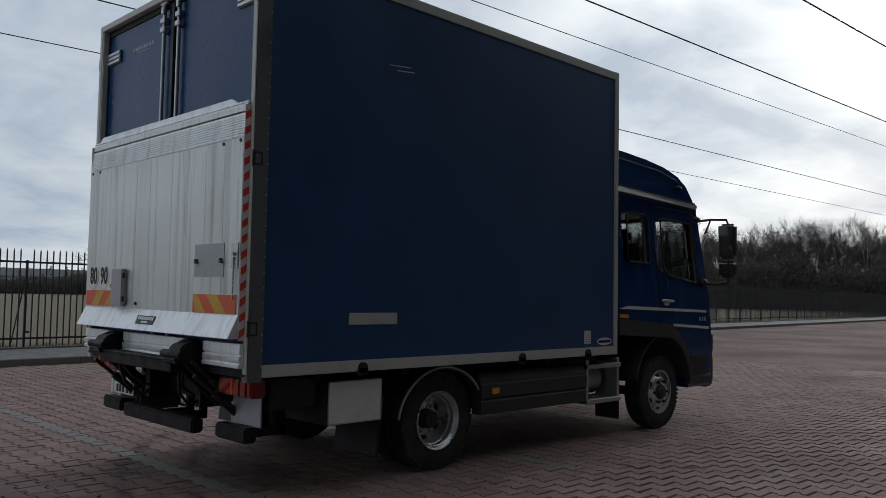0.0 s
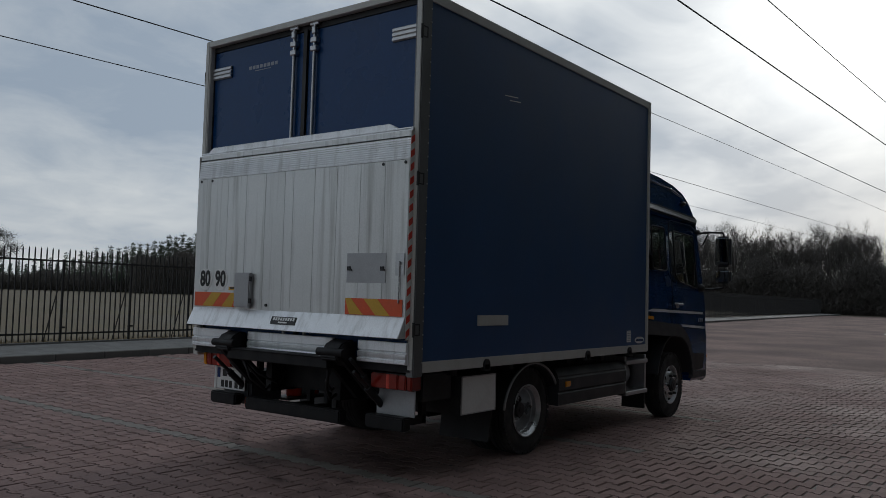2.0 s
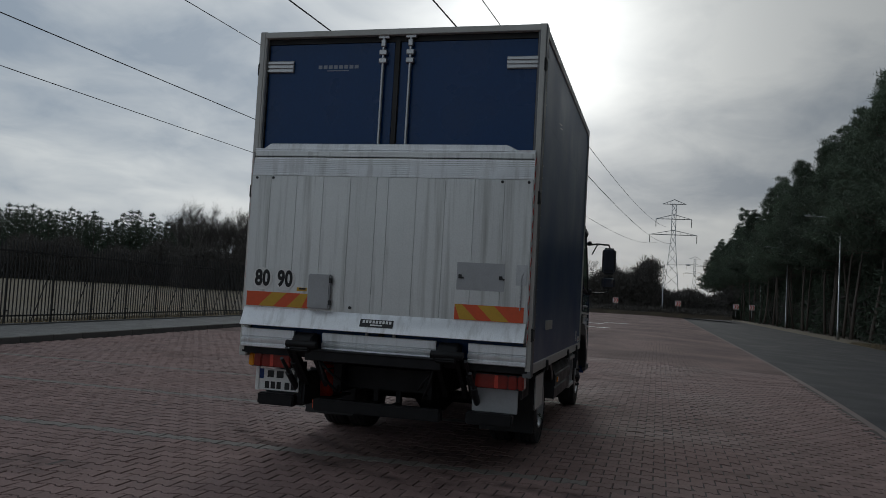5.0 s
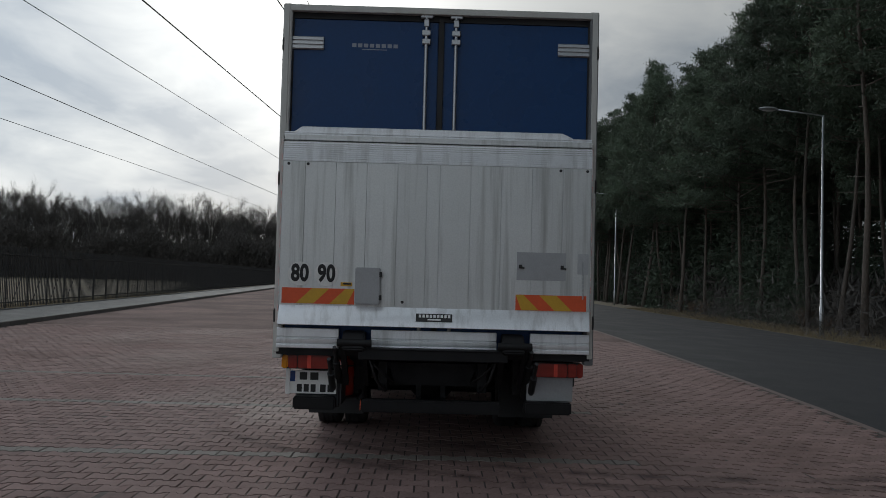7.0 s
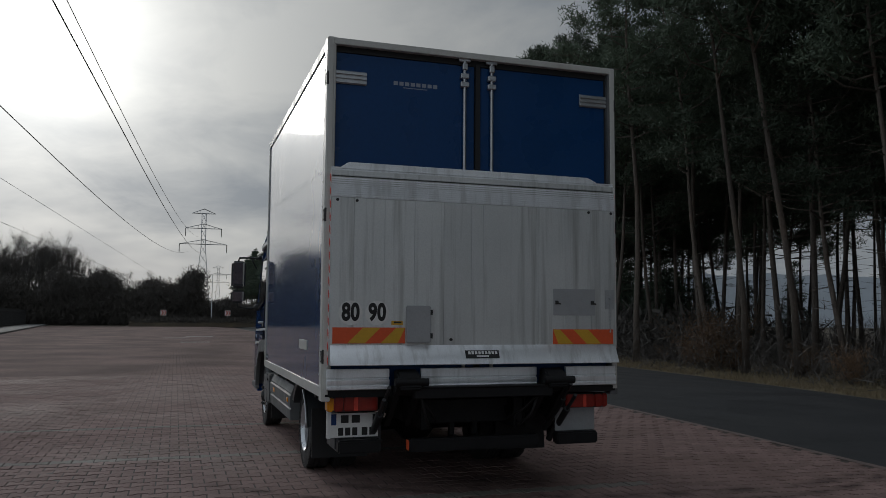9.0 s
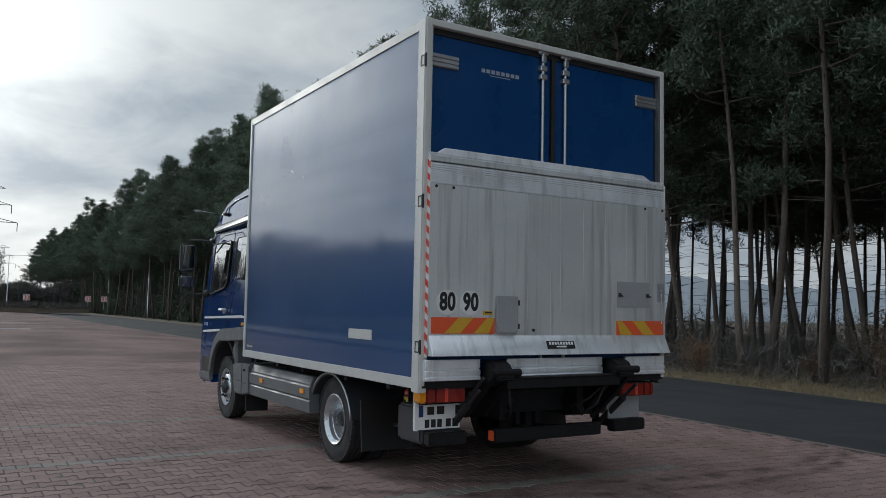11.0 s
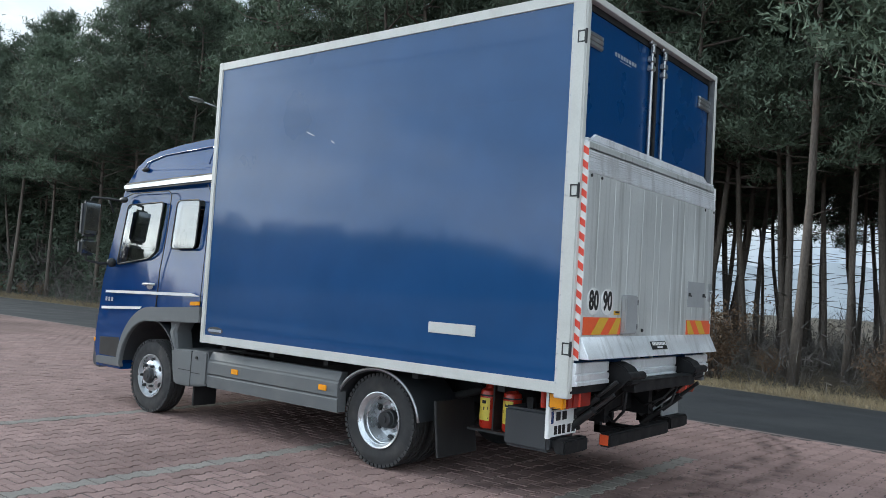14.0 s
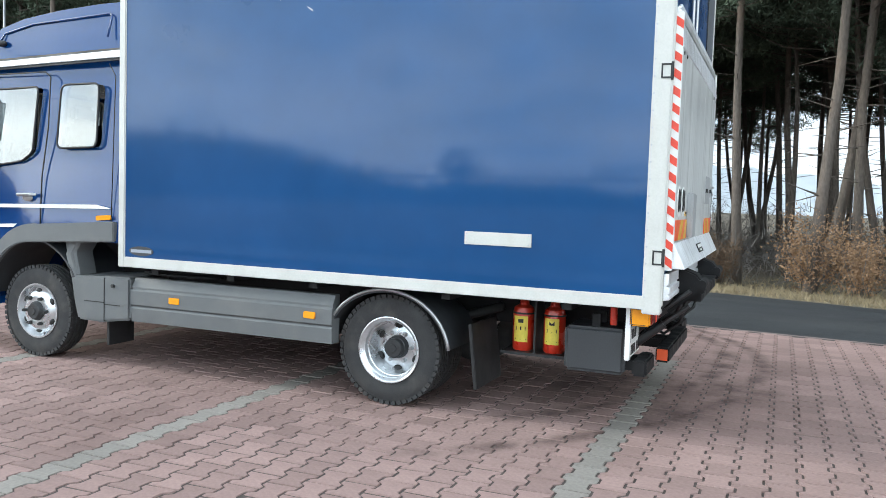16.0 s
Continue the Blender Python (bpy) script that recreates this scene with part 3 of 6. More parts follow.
loose(part("maker_lettering", bm, M_GREYINK, truck, smooth=0), "maker_lettering")

# tail lift platform, folded up against the doors
lift = box_part("tail_lift_platform", (2.796, 2.824, 4.785, 7.195, 1.20, 2.545), M_ALU, truck, 0.002, "folded aluminium tail lift platform with scuffed planks")
cuts = [7.195, 7.02, 6.78, 6.54, 6.30, 6.07, 5.97, 5.73, 5.49, 5.25, 5.01, 4.785]
for a, b in zip(cuts, cuts[1:]):
    bm = bmesh.new()
    bx(bm, 2.781, 2.797, b + 0.0008, a - 0.0008, 1.215, 2.335)
    soften(bm, 0.0012, 1)
    part("plank", bm, M_ALU, lift)
# ribbed ramp edge at the top, leaning towards the doors
bm = bmesh.new()
n = 13
for k in range(n + 1):
    z0 = 2.345 + 0.216 * k / n
    off = 0.026 * k / n
    bx(bm, 2.778 + off, 2.80 + off, 4.785, 7.195, z0, z0 + 0.0095)
bx(bm, 2.7825, 2.81, 4.785, 7.195, 2.338, 2.348)
plate(bm, [(2.786, 2.345), (2.811, 2.56), (2.826, 2.56), (2.81, 2.345)], "y", 4.785, 7.195)
part("ribbed_edge", bm, M_ALUB, lift, "ribbed aluminium ramp edge")
bm = bmesh.new()
plate(bm, [(7.15, 2.555), (7.06, 2.615), (5.02, 2.615), (4.98, 2.60), (4.93, 2.575), (4.93, 2.555)], "x", 2.812, 2.835)
soften(bm, 0.006, 1)
part("top_flange", bm, M_ALUB, lift)
bm = bmesh.new()
plate(bm, [(2.782, 1.222), (2.718, 1.085), (2.711, 1.070), (2.80, 1.070), (2.82, 1.222)], "y", 4.79, 7.19)
soften(bm, 0.004, 1)
part("lower_lip", bm, M_ALUB, lift, "scuffed sloping aluminium lip")
for s in (1, -1):
    y = 7.197 if s > 0 else 4.783
    tape = box_part("edge_tape", (2.784, 2.826, *sorted((y, y + s * 0.003)), 1.06, 2.54), M_WHITE, lift, 0, "red and white striped warning tape")
    bm = bmesh.new()
    for z in np.arange(1.07, 2.50, 0.098):
        plate(bm, [(2.785, z), (2.825, z + 0.028), (2.825, z + 0.076), (2.785, z + 0.048)], "y", *sorted((y + s * 0.002, y + s * 0.0045)))
    loose(part("red_stripe", bm, M_RED, tape, smooth=0), "red_stripe")
# chevron plates
for y0, y1, z0, s in ((6.612, 7.172, 1.232, 1), (4.812, 5.362, 1.222, -1)):
    pl = box_part("chevron_plate", (2.776, 2.781, y0, y1, z0, z0 + 0.12), M_ORANGE, lift, 0, "orange and yellow chevron marker plate")
    bm = bmesh.new()
    for c in (0.20, 0.66):
        w, lean = 0.135, 0.12
        u = lambda f: (y1 - f if s > 0 else y0 + f)
        pts = [(u(c * 0.56), z0 + 0.002), (u(c * 0.56 + w), z0 + 0.002), (u(c * 0.56 + w + lean), z0 + 0.118), (u(c * 0.56 + lean), z0 + 0.118)]
        pts = [(min(max(p, y0), y1), q) for p, q in pts]
        plate(bm, pts, "x", 2.7745, 2.777)
    loose(part("yellow_stripe", bm, M_YELLOW, pl, smooth=0), "yellow_stripe")


def digit(text, height, m, material, parent, squeeze=0.72):
    cu = bpy.data.curves.new("digit", "FONT")
    cu.body, cu.size, cu.extrude, cu.offset = text, height / 0.70, 0.0008, 0.007
    cu.align_x, cu.align_y = "CENTER", "CENTER"
    tmp = new("digit", cu)
    me = bpy.data.meshes.new_from_object(tmp.evaluated_get(bpy.context.evaluated_depsgraph_get()))
    bpy.data.objects.remove(tmp)
    me.transform(m @ Matrix.Diagonal((squeeze, 1, 1, 1)))
    me.materials.clear()
    me.materials.append(material)
    ob = new("digit", me)
    attach(ob, parent)
    return ob


REAR = Matrix(((0, 0, -1, 0), (-1, 0, 0, 0), (0, 1, 0, 0), (0, 0, 0, 1)))
for txt, y in (("80", 7.037), ("90", 6.832)):
    bm = bmesh.new()
    rod(bm, (2.7815, y, 1.462), (2.778, y, 1.462), 0.092, n=36)
    disc = part("speed_disc", bm, M_WHITE, lift, "white round speed sticker with black digits")
    for ch, off in zip(txt, (0.0345, -0.0345)):
        digit(ch, 0.125, Matrix.Translation((2.7765, y + off, 1.462)) @ REAR, M_INK, disc, 0.74)
st = box_part("warning_sticker", (2.7785, 2.7815, 6.63, 6.72, 1.372, 1.402), M_YELLOW, lift, 0, "yellow warning sticker")
bars(st, 2.778, [(6.64, 6.70, 1.385, 1.398)], M_INK)
cb = box_part("control_box", (2.740, 2.782, 6.412, 6.606, 1.235, 1.52), M_BOXGREY, lift, 0.008, "grey metal control box")
bm = bmesh.new()
for z in (1.27, 1.45):
    bx(bm, 2.742, 2.758, 6.400, 6.420, z, z + 0.04)
loose(part("latch", bm, M_BLACK, cb), "latch")
ht = box_part("hatch", (2.7775, 2.7815, 4.975, 5.358, 1.455, 1.672), M_BOXGREY, lift, 0.001, "flush square hatch plate")
for y in (5.33, 5.005):
    bm = bmesh.new()
    bx(bm, 2.764, 2.779, y - 0.012, y + 0.012, 1.545, 1.575)
    rod(bm, (2.768, y, 1.56), (2.766, y - 0.03, 1.548), 0.006, n=8)
    part("latch", bm, M_BLACK, ht)
lp = box_part("latch_plate", (2.774, 2.7815, 4.80, 4.885, 1.51, 1.67), M_STEEL, lift, 0.003)
bm = bmesh.new()
for k in range(9):
    rod(bm, (2.768, 4.84 + 0.004 * (k % 2), 1.58 - 0.030 * k), (2.768, 4.84 + 0.004 * ((k + 1) % 2), 1.556 - 0.030 * k), 0.006, n=6)
rod(bm, (2.775, 4.84, 1.60), (2.755, 4.84, 1.60), 0.012, n=8)
part("safety_chain", bm, M_STEEL, lp, "short safety chain")
nm = Matrix.Translation((2.743, 5.99, 1.146)) @ Matrix.Rotation(radians(23.5), 4, "Y")
bm = bmesh.new()
bx(bm, -0.003, 0.003, -0.14, 0.14, -0.032, 0.032, m=nm)
np_ = part("maker_plate", bm, M_INK, lift, "black maker plate")
bm = bmesh.new()
for k in range(9):
    bx(bm, -0.0045, -0.002, -0.125 + 0.028 * k, -0.125 + 0.028 * k + 0.019, 0.0, 0.024, m=nm)
bx(bm, -0.0045, -0.002, -0.05, 0.05, -0.022, -0.010, m=nm)
loose(part("plate_lettering", bm, M_WHITE, np_, smooth=0), "plate_lettering")
bm = bmesh.new()
for y in (7.15, 7.0, 5.03, 4.82):
    rod(bm, (2.783, y, 2.315), (2.776, y, 2.315), 0.012, n=8)
rod(bm, (2.783, 6.24, 1.26), (2.77, 6.24, 1.26), 0.012, n=8)
loose(part("bolt", bm, M_BLACK, lift), "bolt")

lift.location.x += 0.035

# lower panels, beam, lift arms
lower = box_part("rear_beam", (2.862, 2.97, 4.765, 7.215, 0.828, 0.905), M_LIFT, truck, 0.006, "black rear cross beam")
for y0, y1 in ((6.725, 7.205), (5.50, 6.475), (4.78, 5.24)):
    bm = bmesh.new()
    plate(bm, [(2.832, 1.04), (2.830, 0.975), (2.842, 0.971), (2.842, 0.963), (2.824, 0.960), (2.824, 0.925), (2.832, 0.921), (2.832, 0.915), (2.822, 0.912), (2.822, 0.888), (2.860, 0.882), (2.860, 1.04)], "y", y0, y1)
    soften(bm, 0.003, 1)
    part("lower_panel", bm, M_ALUB, lower, "ribbed aluminium apron panel")
for s in (1, -1):
    y = CY + s * 0.61
    bm = bmesh.new()
    plate(bm, [(2.86, 1.03), (2.80, 1.035), (2.725, 1.005), (2.675, 0.945), (2.665, 0.90), (2.70, 0.875), (2.75, 0.90), (2.80, 0.84), (2.88, 0.84)], "y", y - 0.085, y + 0.085)
    soften(bm, 0.01, 2)
    arm = part("lift_bracket", bm, M_LIFT, truck, "black pivot bracket of the tail lift")
    bm = bmesh.new()
    plate(bm, [(2.675, 0.93), (2.725, 0.955), (3.10, 0.615), (3.07, 0.575)], "y", y - 0.10, y - 0.07)
    plate(bm, [(2.675, 0.93), (2.725, 0.955), (3.10, 0.615), (3.07, 0.575)], "y", y + 0.06, y + 0.10)
    rod(bm, (2.69, y - 0.14, 0.945), (2.69, y + 0.12, 0.945), 0.03, n=12)
    part("lift_arm", bm, M_LIFT, arm)
    bm = bmesh.new()
    for o, z in ((0.145, 0.0), (0.185, -0.09)):
        rod(bm, (2.90, y + s * o, 0.78 + z), (3.25, y + s * o, 0.49 + z), 0.028, n=12)
    ram = part("hydraulic_cylinder", bm, M_RAM, arm, "grey hydraulic ram")
    bm = bmesh.new()
    for o, z in ((0.145, 0.0), (0.185, -0.09)):
        rod(bm, (2.75, y + s * o, 0.905 + z), (3.0, y + s * o, 0.70 + z), 0.015, n=10)
    part("piston_rod", bm, M_RAM, ram)
    bm = bmesh.new()
    pipe(bm, [(2.80, y - s * 0.12, 0.83), (2.84, y - s * 0.17, 0.66), (2.95, y - s * 0.24, 0.56), (3.10, y - s * 0.20, 0.66)], 0.012, 6)
    pipe(bm, [(2.82, y - s * 0.10, 0.83), (2.88, y - s * 0.22, 0.70), (3.02, y - s * 0.30, 0.62), (3.15, y - s * 0.26, 0.70)], 0.010, 6)
    part("hydraulic_hose", bm, M_SEAL, arm)
bm = bmesh.new()
bx(bm, 2.70, 2.80, 5.42, 6.56, 0.82, 0.905)
bx(bm, 2.69, 2.80, 5.42, 6.56, 0.895, 0.91)
soften(bm, 0.006, 1)
part("cross_bar", bm, M_LIFT, truck, "black cross bar between the lift arms")
# under-run bars
for y0, y1, x0 in ((6.752, 7.085, 2.95), (5.455, 6.545, 2.885), (4.885, 5.262, 2.95)):
    bm = bmesh.new()
    bx(bm, x0, x0 + 0.09, y0, y1, 0.395, 0.495)
    soften(bm, 0.012, 2)
    ub = part("underrun_bar", bm, M_LIFT, truck, "black under-run guard bar")
    bm = bmesh.new()
    for yy in ((y0 + y1) / 2 - 0.1, (y0 + y1) / 2 + 0.1):
        bx(bm, x0 + 0.06, x0 + 0.35, yy - 0.02, yy + 0.02, 0.42, 0.48)
        bx(bm, x0 + 0.30, x0 + 0.35, yy - 0.02, yy + 0.02, 0.42, 0.75)
    part("bar_bracket", bm, M_LIFT, ub)
    if x0 < 2.9:
        for s, y in ((1, y1),):
            box_part("end_reflector", (x0 + 0.01, x0 + 0.08, *sorted((y, y + s * 0.006)), 0.41, 0.485), M_ORANGE, ub, 0.002, "orange end reflector")
# lamps, plate and flaps at the back
for s in (1, -1):
    d = lambda a, b: sorted((CY + s * a, CY + s * b))
    z0 = 0.712 if s > 0 else 0.69
    lamp = box_part("tail_lamp", (2.945, 3.05, *d(0.79, 1.185), z0, z0 + 0.118), M_BLACK, truck, 0.01, "red and amber tail lamp cluster")
    box_part("red_lens", (2.925, 2.95, *d(0.80, 1.06), z0 + 0.006, z0 + 0.112), M_REDLENS, lamp, 0.008)
    box_part("bright_reflector", (2.9225, 2.93, *d(0.955, 0.985), z0 + 0.008, z0 + 0.11), M_RED, lamp, 0.002)
    box_part("red_lens", (2.925, 2.95, *d(1.065, 1.135), z0 + 0.006, z0 + 0.112), M_REDLENS, lamp, 0.008)
    box_part("amber_lens", (2.93, 3.045, *d(1.138, 1.188), z0 + 0.004, z0 + 0.114), M_AMBER if s > 0 else M_REDLENS, lamp, 0.010, "corner lens")
bm = bmesh.new()
bx(bm, 3.052, 3.06, 6.755, 7.135, 0.505, 0.69)
soften(bm, 0.002, 1)
pl = part("number_plate", bm, M_WHITE, truck, "white number plate with a blue end band, its marks as plain bars")
box_part("blue_band", (3.0495, 3.053, 7.085, 7.13, 0.60, 0.685), M_PAINT, pl, 0)
bars(pl, 3.0515, [(6.99, 7.05, 0.615, 0.675), (6.90, 6.965, 0.615, 0.675), (7.03, 7.07, 0.52, 0.58), (6.975, 7.015, 0.52, 0.58), (6.92, 6.96, 0.52, 0.58), (6.84, 6.885, 0.52, 0.58), (6.775, 6.825, 0.52, 0.58), (6.77, 6.80, 0.605, 0.68)], M_INK)
box_part("mud_flap_plate", (3.05, 3.06, 4.862, 5.232, 0.49, 0.685), M_BOXGREY, truck, 0.004, "pale grey plate under the tail lamp")
box_part("side_strip", (3.045, 3.075, 7.125, 7.16, 0.50, 0.86), M_WHITE, truck, 0.004)

# chassis
bm = bmesh.new()
for s in (1, -1):
    bx(bm, 3.0, 8.8, *sorted((CY + s * 0.36, CY + s * 0.43)), 0.55, 0.78)
for x in (3.15, 3.9, 5.4, 6.5, 7.3):
    bx(bm, x, x + 0.08, CY - 0.40, CY + 0.40, 0.58, 0.76)
for x in (3.4, 4.2, 5.2, 5.9, 6.6):
    bx(bm, x, x + 0.06, CY - 1.2, CY + 1.2, 0.78, 0.845)
chassis = part("chassis", bm, M_LIFT, truck, "black ladder chassis")
bm = bmesh.new()
rod(bm, (4.69, CY - 0.75, 0.385), (4.69, CY + 0.75, 0.385), 0.06, n=14)
lathe(bm, [(-0.20, 0.06), (-0.12, 0.15), (0.0, 0.18), (0.12, 0.15), (0.20, 0.06)], (4.69, CY, 0.385), "y", 18)
part("rear_axle", bm, M_LIFT, chassis)
bm = bmesh.new()
rod(bm, (7.95, CY - 0.8, 0.36), (7.95, CY + 0.8, 0.36), 0.05, n=10)
bx(bm, 7.2, 8.6, CY - 0.3, CY + 0.3, 0.45, 1.0)
part("front_axle_and_engine", bm, M_BLACK, chassis)
bm = bmesh.new()
rod(bm, (5.9, CY - 0.15, 0.5), (6.5, CY - 0.15, 0.5), 0.13, n=16)
pipe(bm, [(5.9, CY - 0.15, 0.47), (5.6, CY + 0.3, 0.40), (5.55, CY + 0.85, 0.36)], 0.035)
part("exhaust", bm, M_BLACK, chassis)
bm = bmesh.new()
pipe(bm, [(5.3, CY + 0.55, 0.66), (4.69, CY + 0.55, 0.47), (4.05, CY + 0.55, 0.68)], 0.035, 6)
pipe(bm, [(5.3, CY - 0.55, 0.66), (4.69, CY - 0.55, 0.47), (4.05, CY - 0.55, 0.68)], 0.035, 6)
part("leaf_spring", bm, M_BLACK, chassis)


def wheel(x, s, dual):
    """A road wheel, its outer face towards s; a dual wheel has a deep dish and a second tyre behind."""
    y = CY + s * (1.115 if not dual else 1.075)
    prof = [(-0.205, 0.225), (-0.212, 0.29), (-0.200, 0.352), (-0.185, 0.372)]
    for k in range(4):
        c = -0.165 + 0.042 * k
        prof += [(c, 0.382), (c + 0.030, 0.383), (c + 0.032, 0.372), (c + 0.038, 0.372)]
    prof += [(-0.008, 0.376), (0.004, 0.352), (0.012, 0.29), (0.004, 0.228), (-0.008, 0.222)]
    prof = [(s * (u), r) for u, r in prof]
    bm = bmesh.new()
    lathe(bm, prof, (x, y, 0.383), "y", 48)
    if dual:
        lathe(bm, [(u - s * 0.245, r) for u, r in prof], (x, y, 0.383), "y", 40)
    # shoulder lugs
    for k in range(52):
        a = 2 * math.pi * k / 52
        m = Matrix.Translation((x, y, 0.383)) @ Matrix.Rotation(a, 4, "Y") @ Matrix.Translation((0.373, -s * 0.012, 0))
        bx(bm, -0.018, 0.0085, -0.022, 0.021, -0.0155, 0.0155, m=m)
    tyre = part("wheel", bm, M_RUBBER, truck, "black truck tyre on a silver steel rim")
    bm = bmesh.new()
    if dual:
        lathe(bm, [(s * u, r) for u, r in ((-0.005, 0.224), (0.014, 0.231), (0.016, 0.224), (0.010, 0.214), (-0.012, 0.204), (-0.018, 0.196), (-0.055, 0.193), (-0.060, 0.186), (-0.120, 0.180), (-0.160, 0.155), (-0.150, 0.125), (-0.146, 0.09), (-0.146, 0.0))], (x, y, 0.383), "y", 44)
        face, hub, r_nut, r_hole = -0.146, 0.072, 0.106, 0.150
    else:
        lathe(bm, [(s * u, r) for u, r in ((-0.005, 0.224), (0.012, 0.229), (0.012, 0.218), (-0.03, 0.205), (-0.045, 0.195), (-0.02, 0.175), (0.008, 0.15), (0.018, 0.11), (0.012, 0.085), (0.012, 0.0))], (x, y, 0.383), "y", 44)
        face, hub, r_nut, r_hole = 0.016, 0.072, 0.118, 0.168
    rim = part("rim", bm, M_RIM, tyre, "silver painted steel rim")
    bm = bmesh.new()
    for k in range(6):
        a = 2 * math.pi * k / 6
        p = Vector((x + r_nut * math.cos(a), y + s * face, 0.383 + r_nut * math.sin(a)))
        rod(bm, p - Vector((0, s * 0.006, 0)), p + Vector((0, s * 0.034, 0)), 0.017, 0.013, n=6)
    loose(part("wheel_nut", bm, M_STEEL if dual else M_BLACK, rim), "wheel_nut")
    # black domes on the disc stand in for the dark inside its holes
    bm = bmesh.new()
    for k in range(6):
        a = 2 * math.pi * (k + 0.5) / 6
        fy = -0.150 if dual else -0.012
        m = Matrix.Translation((x + r_hole * math.cos(a), y + s * fy, 0.383 + r_hole * math.sin(a))) @ Matrix.Rotation(-a, 4, "Y")
        lathe_m = bmesh.ops.create_uvsphere(bm, u_segments=12, v_segments=8, radius=1, matrix=m @ Matrix.Diagonal((0.019, 0.016, 0.030, 1)))
    loose(part("hand_hole", bm, M_INK, rim), "hand_hole")
    bm = bmesh.new()
    dep = 0.085 if dual else 0.030
    lathe(bm, [(s * (face + u), r) for u, r in ((-0.01, hub + 0.012), (dep * 0.55, hub + 0.004), (dep * 0.6, hub * 0.96), (dep, hub * 0.92), (dep + 0.006, hub * 0.84), (dep + 0.006, hub * 0.42), (dep + 0.014, hub * 0.38), (dep + 0.014, 0.0))], (x, y, 0.383), "y", 26)
    part("hub", bm, M_RAM, rim, "grey hub cover")


for s in (1, -1):
    wheel(4.69, s, True)
    wheel(7.95, s, False)
    d = lambda a, b: sorted((CY + s * a, CY + s * b))
    # rear mudguard and flap
    bm = bmesh.new()
    outer = [(4.69 + 0.475 * math.cos(a), 0.375 + 0.43 * math.sin(a)) for a in np.linspace(radians(8), radians(172), 22)]
    inner = [(4.69 + 0.455 * math.cos(a), 0.375 + 0.41 * math.sin(a)) for a in np.linspace(radians(172), radians(8), 22)]
    plate(bm, outer + inner, "y", *d(0.60, 1.14))
    guard = part("mudguard", bm, M_DARKPL, truck, "dark plastic rear mudguard")
    bm = bmesh.new()
    pipe(bm, [(p[0], CY + s * 1.142, p[1]) for p in outer], 0.011, 6)
    part("guard_edge", bm, M_STEEL, guard)
    box_part("mud_flap", (4.06, 4.085, *d(0.62, 1.12), 0.19, 0.62), M_SEAL, truck, 0.004, "black rubber mud flap", m=Matrix.Translation((4.07, 0, 0.5)) @ Matrix.Rotation(radians(7), 4, "Y") @ Matrix.Translation((-4.07, 0, -0.5)))
    box_part("mud_flap", (7.16, 7.19, *d(0.85, 1.12), 0.17, 0.62), M_SEAL, truck, 0.004, "black rubber mud flap")
# offside skirts with markers
sk = [(7.158, 0.395), (7.165, 0.50), (7.152, 0.515), (7.168, 0.53), (7.168, 0.635), (7.155, 0.65), (7.155, 0.665), (7.12, 0.735), (7.06, 0.735), (7.06, 0.395)]
bm = bmesh.new()
plate(bm, sk, "x", 5.09, 6.888)
skirt = part("side_skirt", bm, M_PLAST, truck, "grey plastic side skirt with amber markers", smooth=20)
for x in (6.465, 5.268):
    box_part("side_marker", (x - 0.048, x + 0.048, 7.163, 7.178, 0.562, 0.61), M_AMBER, skirt, 0.004, "amber side marker")
bm = bmesh.new()
plate(bm, [(6.895, 0.40), (7.20, 0.36), (7.44, 0.365), (7.48, 0.50), (7.52, 0.715), (6.895, 0.735)], "y", 6.72, 7.175)
soften(bm, 0.018, 2)
bat = part("battery_box", bm, M_PLAST, truck, "grey plastic battery box cover")
bm = bmesh.new()
bx(bm, 7.15, 7.157, 7.17, 7.178, 0.375, 0.72)
bx(bm, 7.16, 7.36, 7.17, 7.178, 0.52, 0.526)
bx(bm, 6.99, 7.15, 7.17, 7.178, 0.505, 0.511)
part("cover_seam", bm, M_SEAL, bat, smooth=0)
bm = bmesh.new()
rod(bm, (7.06, 7.17, 0.66), (7.06, 7.19, 0.66), 0.015, n=10)
part("cover_lock", bm, M_BLACK, bat)
bm = bmesh.new()
for k in range(3):
    pipe(bm, [(6.95, 6.95 - 0.03 * k, 0.755), (6.6, 6.98 - 0.04 * k, 0.752), (6.25, 6.9 - 0.05 * k, 0.75)], 0.012, 6)
part("hose", bm, M_BLACK, skirt)
bm = bmesh.new()
pipe(bm, [(7.50, 7.10, 1.0), (7.56, 7.12, 0.88), (7.50, 7.12, 0.70)], [0.05, 0.05, 0.05], 4)
plate(bm, [(7.42, 1.01), (7.62, 1.01), (7.60, 0.90), (7.55, 0.71), (7.45, 0.71), (7.50, 0.90)], "y", 6.95, 7.14)
soften(bm, 0.012, 1)
part("fender_brace", bm, M_PLAST, truck)
# kerb-side boxes, skirt and steps
bm = bmesh.new()
bx(bm, 3.525, 4.01, 4.80, 5.30, 0.465, 0.765)
soften(bm, 0.010, 2)
tb = part("toolbox", bm, M_BLACK, truck, "dark side tool box with a white painted lid")
box_part("lid", (3.532, 4.003, 4.7955, 4.806, 0.472, 0.758), M_WHITE, tb, 0.004, "white painted lid")
bm = bmesh.new()
for a, b, c, e in ((3.53, 4.005, 0.468, 0.476), (3.53, 4.005, 0.754, 0.762), (3.53, 3.538, 0.468, 0.762), (3.997, 4.005, 0.468, 0.762)):
    bx(bm, a, b, 4.792, 4.80, c, e)
part("lid_edge", bm, M_STEEL, tb, smooth=0)
# kerb-side skirt repeats the offside section in a darker base colour
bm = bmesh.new()
